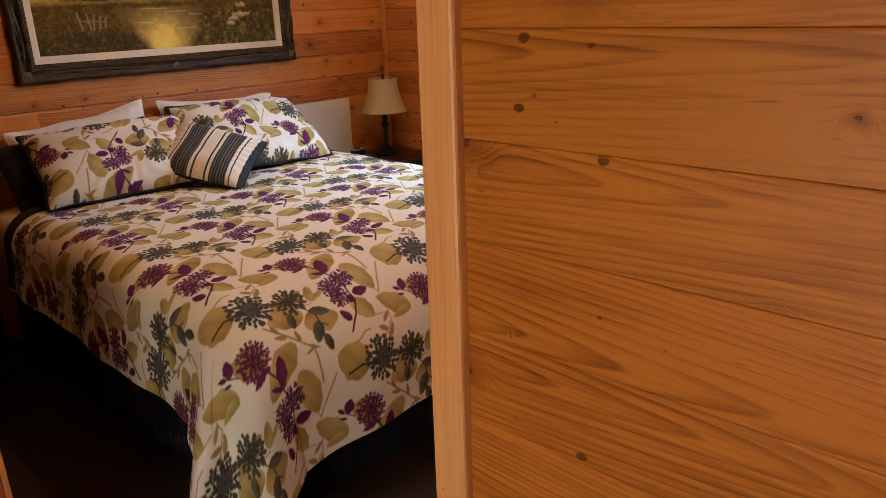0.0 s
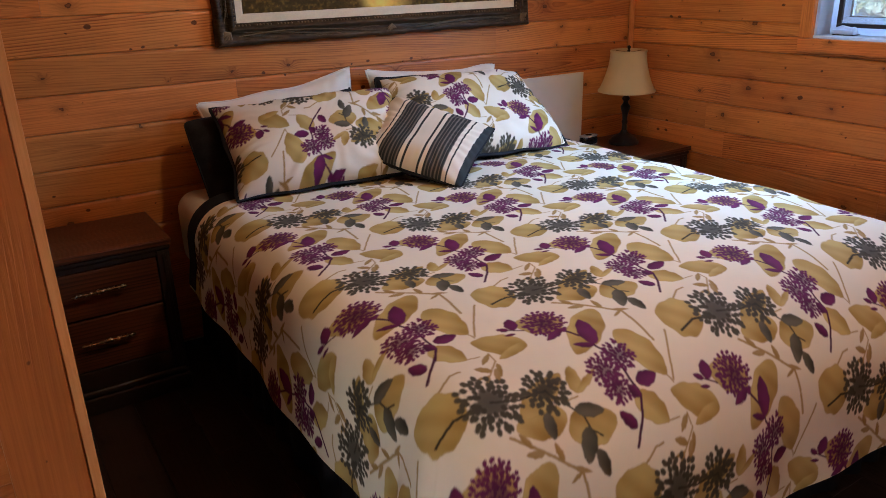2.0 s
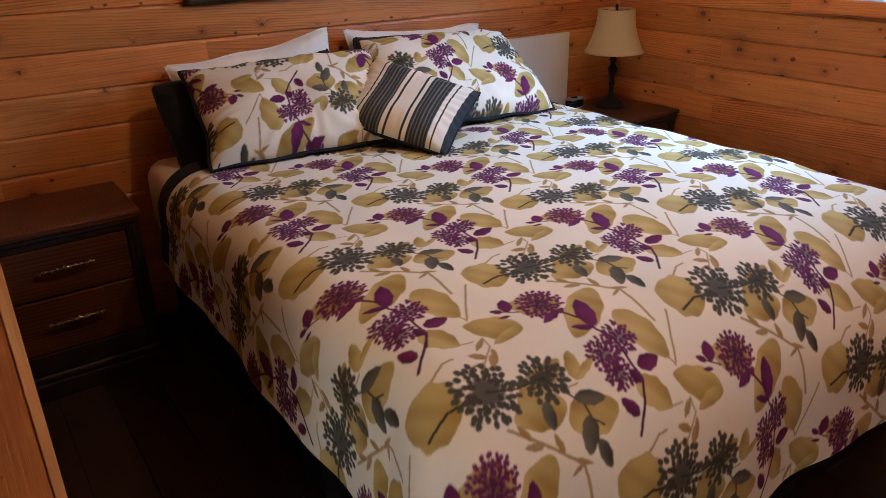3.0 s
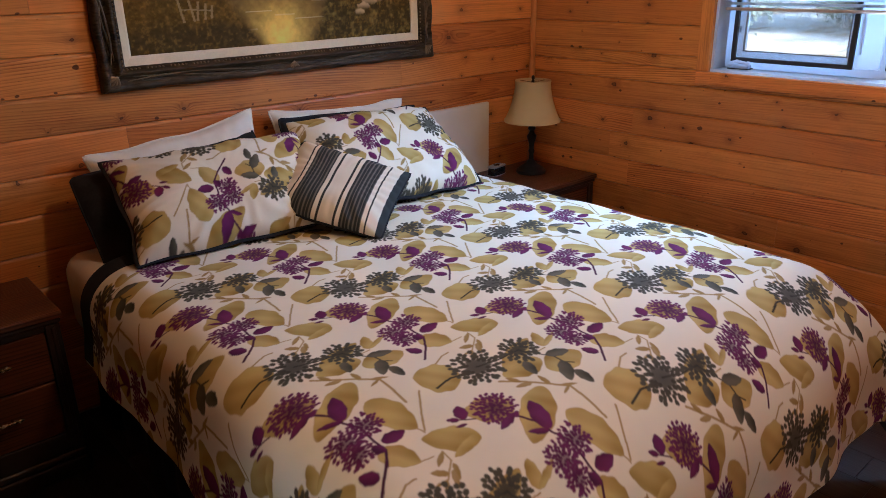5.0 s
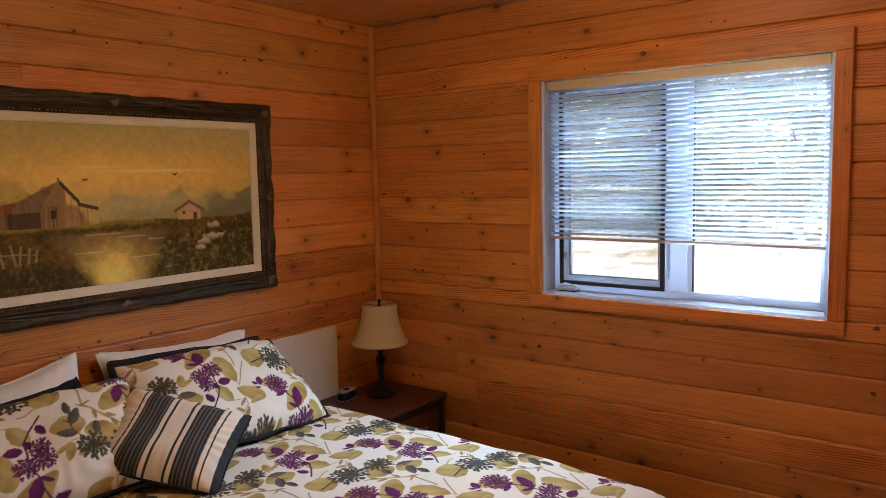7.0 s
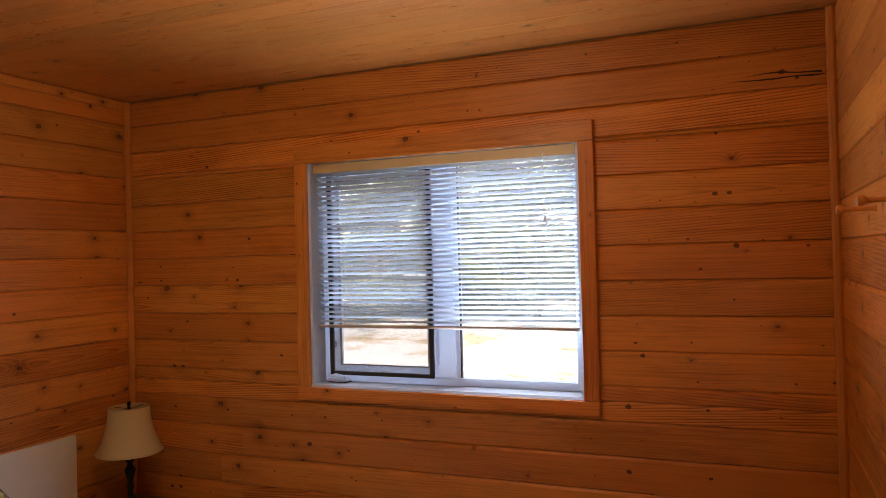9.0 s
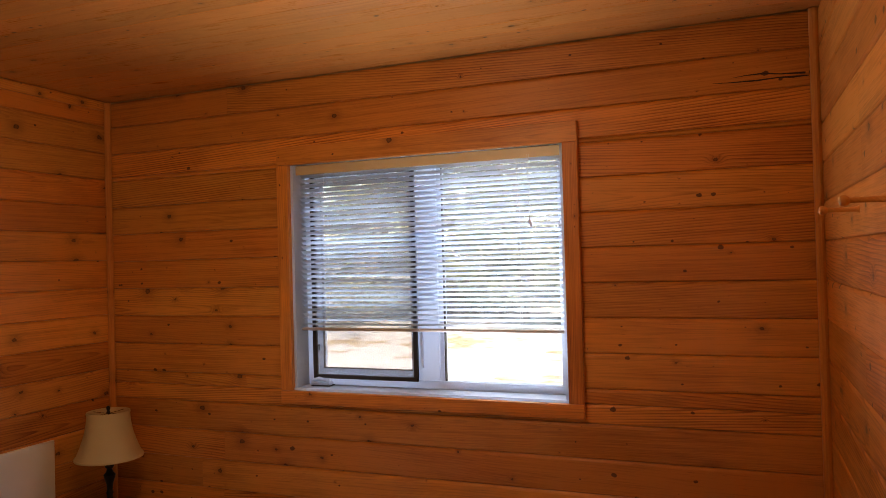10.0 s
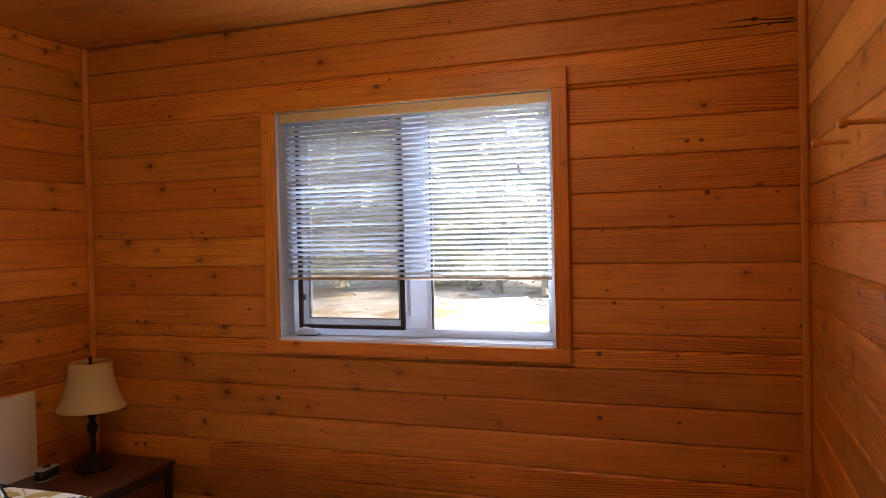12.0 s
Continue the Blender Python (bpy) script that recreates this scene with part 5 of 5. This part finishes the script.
def poly(points, soft=0.004):
    """Mask of a convex outline, counter-clockwise."""
    m = np.ones_like(U) * 9.0
    for (x0, y0), (x1, y1) in zip(points, points[1:] + points[:1]):
        ex_, ey_ = x1 - x0, (y1 - y0)
        m = np.minimum(m, ((V - y0) * ex_ - (U - x0) * ey_) / math.hypot(ex_, ey_))
    return np.clip(m / soft + 0.5, 0, 1)


n1, n2, n3, n4 = field(4, 3, 1), field(14, 8, 2), field(60, 30, 3, 3), field(26, 20, 4)
art[:] = (0.31, 0.225, 0.082)
dab(0.9 * np.clip((V - 0.72) / 0.28, 0, 1), (0.225, 0.195, 0.092))
dab(0.75 * glow(0.52, 0.70, 0.34, 0.12) * (1 + 0.3 * n1), (0.44, 0.29, 0.10))
dab(0.5 * glow(0.62, 0.71, 0.16, 0.008), (0.66, 0.47, 0.20))
dab(0.35 * glow(0.45, 0.735, 0.10, 0.006), (0.62, 0.44, 0.18))
dab(0.7 * np.clip((0.60 + 0.10 * n1 + 0.05 * n2 - V) / 0.05, 0, 1) * np.clip((U - 0.35) / 0.2, 0, 1), (0.215, 0.180, 0.080))
dab(0.7 * np.clip((0.54 + 0.09 * n2 - V) / 0.04, 0, 1) * np.clip((U - 0.40) / 0.1, 0, 1), (0.150, 0.130, 0.060))
dab(0.75 * np.clip((0.46 + 0.16 * np.clip(U - 0.80, 0, 1) / 0.2 + 0.08 * n2 - V) / 0.03, 0, 1) * np.clip((U - 0.72) / 0.1, 0, 1), (0.085, 0.085, 0.055))
crown = np.clip((0.80 - 1.15 * np.abs(U - 0.09) + 0.14 * n2 + 0.05 * n3 - V) / 0.10, 0, 1)
dab(0.75 * crown * np.clip((n4 + 0.75) * 1.3, 0, 1), (0.22, 0.165, 0.05))
dab(0.5 * np.clip((0.62 - 0.8 * np.abs(U - 0.22) + 0.12 * n2 - V) / 0.06, 0, 1), (0.25, 0.19, 0.06))
dab(0.45 * glow(0.60, 0.50, 0.24, 0.07) * (1 + 0.4 * n2), (0.29, 0.255, 0.15))
# land
land = np.clip((0.39 + 0.02 * n2 - V) / 0.012, 0, 1)
dab(land, (0.060, 0.040, 0.012))
dab(land * np.clip(n3 * 1.6 + 0.1, 0, 1) * 0.7, (0.105, 0.068, 0.020))
dab(0.8 * np.clip(1 - np.abs(V - 0.375 - 0.015 * n2) / 0.025, 0, 1) * (U < 0.62), (0.16, 0.13, 0.036))
dab(np.clip((0.16 + 0.09 * n1 - V) / 0.08, 0, 1) * 0.75, (0.035, 0.026, 0.012))
hill = np.clip((0.22 + 0.42 * np.clip(U - 0.58, 0, 1) + 0.03 * n2 - V) / 0.015, 0, 1) * np.clip((U - 0.60) / 0.04, 0, 1)
dab(hill, (0.042, 0.032, 0.013))
dab(hill * np.clip(n3 * 1.4, 0, 1) * 0.7, (0.15, 0.12, 0.04))
grass = field(120, 60, 12, 3)
dab(land * np.clip(grass * 1.6 - 0.15, 0, 1) * 0.35, (0.20, 0.135, 0.035))
dab(land * np.clip(-grass * 1.6 - 0.2, 0, 1) * 0.4, (0.020, 0.015, 0.007))
# pond and its light
pond = np.clip((0.335 - V) / 0.02, 0, 1) * np.clip((U - (0.36 - 0.10 * (V - 0.1) / 0.25)) / 0.05, 0, 1) * np.clip(((0.60 + 0.22 * V + 0.02 * n2) - U) / 0.03, 0, 1) * np.clip((V + 0.04) / 0.05, 0, 1)
dab(pond * 0.9, (0.075, 0.052, 0.026))
dab(np.clip(pond * 1.2, 0, 1) * glow(0.475, 0.08, 0.12, 0.22) * (0.9 + 0.25 * n3), (0.36, 0.265, 0.085))
dab(pond * glow(0.475, 0.03, 0.05, 0.13), (0.46, 0.35, 0.115))
for k in range(9):
    u0, v0 = 0.36 + 0.045 * ((k * 7) % 9), 0.10 + 0.027 * k
    dab(0.55 * pond * np.clip(1 - np.abs(V - v0 - 0.002 * n3) / 0.004, 0, 1) * (np.abs(U - u0) < 0.035 + 0.01 * (k % 3)), (0.42, 0.38, 0.28))
# tree trunks
for u0, top, lean, w in ((0.055, 0.92, 0.02, 0.003), (0.085, 0.86, 0.05, 0.0028), (0.03, 0.70, -0.01, 0.0022), (0.075, 0.66, 0.0, 0.005), (0.14, 0.64, 0.01, 0.002)):
    ww = w * (1.3 - V / max(top, 0.1))
    dab((np.abs(U - u0 - lean * np.clip(V - 0.4, 0, 1) ** 2 * 2 - 0.004 * n2) < ww) * (V > 0.38) * (V < top) * 0.9, (0.16, 0.12, 0.055))
for k in range(16):
    bu, bv, sl = 0.06 + 0.05 * ((k * 5) % 7) / 7, 0.60 + 0.018 * k, (-1) ** k * (1.2 + 0.1 * k)
    dab(0.6 * (np.abs((V - bv) - (U - bu) * sl) < 0.006) * (np.abs(U - bu) < 0.035) * ((U - bu) * (-1) ** k > 0), (0.15, 0.11, 0.05))
# barn
dab(poly([(0.100, 0.385), (0.325, 0.375), (0.325, 0.50), (0.100, 0.47)]), (0.055, 0.038, 0.022))
dab(poly([(0.100, 0.385), (0.185, 0.380), (0.185, 0.475), (0.100, 0.47)]), (0.12, 0.075, 0.040))
dab(poly([(0.090, 0.462), (0.270, 0.485), (0.285, 0.560), (0.130, 0.510)]), (0.16, 0.058, 0.028))
dab(poly([(0.195, 0.470), (0.275, 0.475), (0.330, 0.655), (0.215, 0.540)]), (0.13, 0.090, 0.045))
dab(poly([(0.272, 0.372), (0.345, 0.372), (0.345, 0.60), (0.328, 0.650), (0.272, 0.480)]), (0.16, 0.100, 0.048))
dab(poly([(0.340, 0.374), (0.428, 0.382), (0.428, 0.478), (0.375, 0.500), (0.340, 0.610)]), (0.19, 0.125, 0.062))
dab(0.6 * poly([(0.272, 0.372), (0.428, 0.382), (0.428, 0.47), (0.330, 0.60), (0.272, 0.47)]) * np.clip(field(150, 6, 9, 2) * 1.6, 0, 1), (0.09, 0.05, 0.028))
dab((np.abs((V - 0.652) + (U - 0.328) * 2.35 * (1 + 0 * U)) < 0.016) * (U > 0.325) * (U < 0.385), (0.045, 0.034, 0.024))
dab((np.abs((V - 0.508) + (U - 0.385) * 0.55) < 0.012) * (U > 0.378) * (U < 0.440), (0.05, 0.037, 0.026))
dab((np.abs((V - 0.652) - (U - 0.328) * 3.2) < 0.014) * (U > 0.272) * (U < 0.330), (0.15, 0.11, 0.065))
dab(poly([(0.300, 0.43), (0.315, 0.43), (0.315, 0.48), (0.300, 0.48)]), (0.04, 0.025, 0.015))
planks = np.clip(field(190, 5, 14, 2) * 2.0, 0, 1)
dab(0.65 * planks * poly([(0.100, 0.385), (0.325, 0.375), (0.325, 0.50), (0.215, 0.540), (0.100, 0.47)]), (0.035, 0.022, 0.012))
dab(0.55 * np.clip(n3 * 1.8, 0, 1) * poly([(0.090, 0.462), (0.270, 0.485), (0.330, 0.655), (0.130, 0.510)]), (0.06, 0.035, 0.02))
# hut, fence, rocks, birds
dab(poly([(0.705, 0.375), (0.790, 0.372), (0.790, 0.445), (0.748, 0.490), (0.705, 0.440)]), (0.25, 0.18, 0.105))
dab((np.abs((V - 0.497) + np.abs(U - 0.748) * 1.2) < 0.012) * (np.abs(U - 0.748) < 0.055), (0.11, 0.075, 0.045))
dab(poly([(0.762, 0.374), (0.776, 0.374), (0.776, 0.42), (0.762, 0.42)]) + poly([(0.722, 0.41), (0.732, 0.41), (0.732, 0.43), (0.722, 0.43)]), (0.055, 0.035, 0.022))
for k, u0 in enumerate((0.158, 0.190, 0.212, 0.235, 0.255)):
    dab((np.abs(U - u0 - 0.10 * (0.25 - V) * (1 if k < 2 else -0.6)) < 0.0036) * (V > 0.165 + 0.004 * k) * (V < 0.305 - 0.012 * k), (0.15, 0.115, 0.06))
dab((np.abs(V - 0.235 + 0.1 * (U - 0.2) - 0.004 * n3) < 0.004) * (U > 0.16) * (U < 0.255), (0.15, 0.12, 0.07))
for u0, v0, r in ((0.842, 0.315, 0.024), (0.825, 0.235, 0.030), (0.800, 0.205, 0.026), (0.862, 0.245, 0.018), (0.780, 0.165, 0.02)):
    dab(np.clip((1.1 - np.hypot((U - u0) / r, (V - v0) / (r * 1.3)) + 0.5 * n3) * 3, 0, 1) * np.clip((V - v0) / r * 0.8 + 0.6, 0, 1) * 0.9, (0.27, 0.22, 0.15))
for u0, v0 in ((0.405, 0.655), (0.700, 0.680)):
    dab((np.abs(V - v0 - np.abs(U - u0) * 1.0) < 0.006) * (np.abs(U - u0) < 0.008), (0.05, 0.04, 0.03))
for k in range(22):
    dab((np.abs(U - 0.44 - 0.006 * k) < 0.0009) * (V > 0.375) * (V < 0.405 + 0.006 * ((k * 3) % 4) - 0.0008 * k), (0.10, 0.08, 0.04))
grey = art.mean(-1, keepdims=True)
art = grey + (art - grey) * 1.08
art = np.clip(2.3 * np.clip(art, 0.001, 1) ** 1.13 * np.array((1.12, 1.08, 1.0)) * (1 + 0.14 * n3[..., None]), 0.003, 0.9)
cv = np.stack(((U - 0.5) * CW, -0.012 - 0.0005 * n3, (V - 0.5) * CH), -1)
sheet_part("canvas", grid_mesh("canvas", cv, art), OIL_PAINT, painting, "oil landscape with a weathered barn, hut and golden pond")
part("backing", box(-PW / 2 + 0.02, PW / 2 - 0.02, -0.010, -0.002, -PH / 2 + 0.02, PH / 2 - 0.02), DARK_WOOD, painting)


# ---- ceiling lights ----
def ceiling_light(x, y):
    cl_ = empty("ceiling_light", pose(x, y, CEIL), "bare warm bulb in a dark ceiling socket", "ceiling light", "ceiling lights")
    part("canopy", lathe([(0.07, -0.001), (0.07, -0.014), (0.055, -0.024), (0.02, -0.026)], 32), LAMP_BLACK, cl_, "", None, True)
    part("socket", lathe([(0.019, -0.0265), (0.021, -0.04), (0.021, -0.085), (0.018, -0.09)], 20), LAMP_BLACK, cl_, "", None, True)
    part("bulb", lathe([(0.012, -0.0905), (0.013, -0.105), (0.024, -0.122), (0.030, -0.142), (0.024, -0.162), (0.008, -0.172)], 20), OPAL, cl_, "", None, True)


ceiling_light(-1.65, -1.7)

# ---- outside ----
ground_bm = bmesh.new()
bmesh.ops.create_grid(ground_bm, x_segments=60, y_segments=60, size=150)
for v in ground_bm.verts:
    v.co.z = -0.55 + 0.10 * math.sin(v.co.x * 0.35) * math.cos(v.co.y * 0.27) * min(1, max(0, (abs(v.co.x) - 6) / 6)) + max(0, v.co.x - 15) * 0.05
structure("ground", ground_bm, GROUND, "sunlit ground of pale gravel and fallen leaves", "ground")


def tree(x, y, height, seed, mat, label, spread=2.2, low=1.2, clumps=70, each=40, leaf_size=0.16):
    r = random.Random(seed)
    t = empty("tree", pose(x, y, -0.5), label, "tree", "trees outside")
    bm = bmesh.new()
    pts = [(0.15 * math.sin(k * 0.9 + seed), 0.15 * math.cos(k * 1.3 + seed), height * k / 8) for k in range(9)]
    tube(pts, [0.17 * (1 - k / 9) + 0.02 for k in range(9)], 9, bm)
    tips = []
    for k in range(22):
        z = low + (height - low) * k / 22
        a = r.uniform(0, 6.283)
        ln = spread * (1 - 0.75 * (z - low) / (height - low)) * r.uniform(0.6, 1.1)
        p0 = Vector((0.1 * math.cos(a), 0.1 * math.sin(a), z))
        p1 = p0 + Vector((math.cos(a) * ln * 0.5, math.sin(a) * ln * 0.5, 0.2 * ln))
        p2 = p0 + Vector((math.cos(a) * ln, math.sin(a) * ln, 0.15 * ln))
        tube([p0, p1, p2], [0.04, 0.025, 0.008], 5, bm)
        tips += [p1, p2, (p1 + p2) / 2]
    part("trunk", bm, BARK, t)
    nr = np.random.default_rng(seed)
    c = np.array([tuple(r.choice(tips)) for _ in range(clumps)])
    pos = np.repeat(c, each, 0) + nr.normal(0, 0.30, (clumps * each, 3)) * np.array((1.2, 1.2, 0.6))
    nrm = nr.normal(0, 1, (len(pos), 3, 2))
    a = nrm[..., 0] / np.linalg.norm(nrm[..., 0], axis=1, keepdims=True)
    b = np.cross(a, nrm[..., 1])
    b /= np.linalg.norm(b, axis=1, keepdims=True)
    sz = nr.uniform(0.5, 1.2, (len(pos), 1)) * leaf_size
    quad = np.stack((pos - a * sz, pos + b * sz * 0.45, pos + a * sz, pos - b * sz * 0.45), 1).reshape(-1, 3)
    me = bpy.data.meshes.new("crown")
    me.from_pydata(quad.tolist(), [], np.arange(len(quad)).reshape(-1, 4).tolist())
    sheet_part("crown", me, mat, t)
    return t


green = tree(19, 3.2, 8.5, 1, LEAF_GREEN, "tall green tree beyond the gravel", 2.8, 0.12, 130, 60, 0.075)
gold = tree(21, 6.5, 7.0, 2, LEAF_GOLD, "yellowing autumn tree at the clearing's edge", 2.8, 0.12, 120, 60, 0.075)
tr = random.Random(5)
for k in range(46):
    far = tr.uniform(20, 44)
    bearing = radians(tr.uniform(-34, 38))
    copy_thing(green if tr.random() < 0.8 else gold, pose(far * math.cos(bearing) - 2, far * math.sin(bearing) - 2.0, -0.5 + max(0, far - 17) * 0.05, 0, 0, tr.uniform(0, 360)) @ Matrix.Scale(tr.uniform(0.8, 1.3), 4))


def shrub(x, y, seed):
    s = tree(x, y, 1.5, seed, LEAF_GREEN, "low sparse shrub outside the window", 0.9, 0.25, 40, 26, 0.07)
    s.name = "shrub"
    s["category"], s["group"] = "shrub", "shrubs outside"
    return s


shrub(6.2, -4.1, 31)
shrub(8.5, -5.0, 32)

# ---- boards and floor planks, piece by piece ----
boarding(wall_north, (WEST, 0.0, 0), (1, 0, 0), (0, -1, 0), -WEST - 0.0, None, 0.008, 2)
boarding(wall_east, (0.0, 0.0, 0), (0, -1, 0), (-1, 0, 0), -SOUTH, (-WIN_Y1, -WIN_Y0, WIN_Z0, WIN_Z1), 0.0, 1)
boarding(wall_south, (0.0, SOUTH, 0), (-1, 0, 0), (0, 1, 0), -HALL_E - 0.02, None, 0.0, 1)
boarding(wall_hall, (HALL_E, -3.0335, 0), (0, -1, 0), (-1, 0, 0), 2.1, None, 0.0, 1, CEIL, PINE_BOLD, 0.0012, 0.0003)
boarding(wall_partition, (WEST, PART_Y, 0), (1, 0, 0), (0, -1, 0), PART_X - 0.105 - WEST, None, 0.0, 0, CEIL, PINE_TRIM)
x = WEST
while x < 0.0:
    y = HALL_S + tr.uniform(-0.8, 0)
    while y < 0.0:
        y0, y1, x1 = max(y, HALL_S), min(y + 1.22, 0.0), min(x + 0.152, 0.0)
        if y1 - y0 > 0.05:
            w2, l2 = (x1 - x) / 2 - 0.0006, (y1 - y0) / 2 - 0.0006
            part("floor_plank", box(-w2, w2, -l2, l2, -0.009, 0.0, 0.001, segments=1), FLOORING, floor, "", pose((x + x1) / 2, (y0 + y1) / 2, 0.0))
        y += 1.22
    x += 0.152
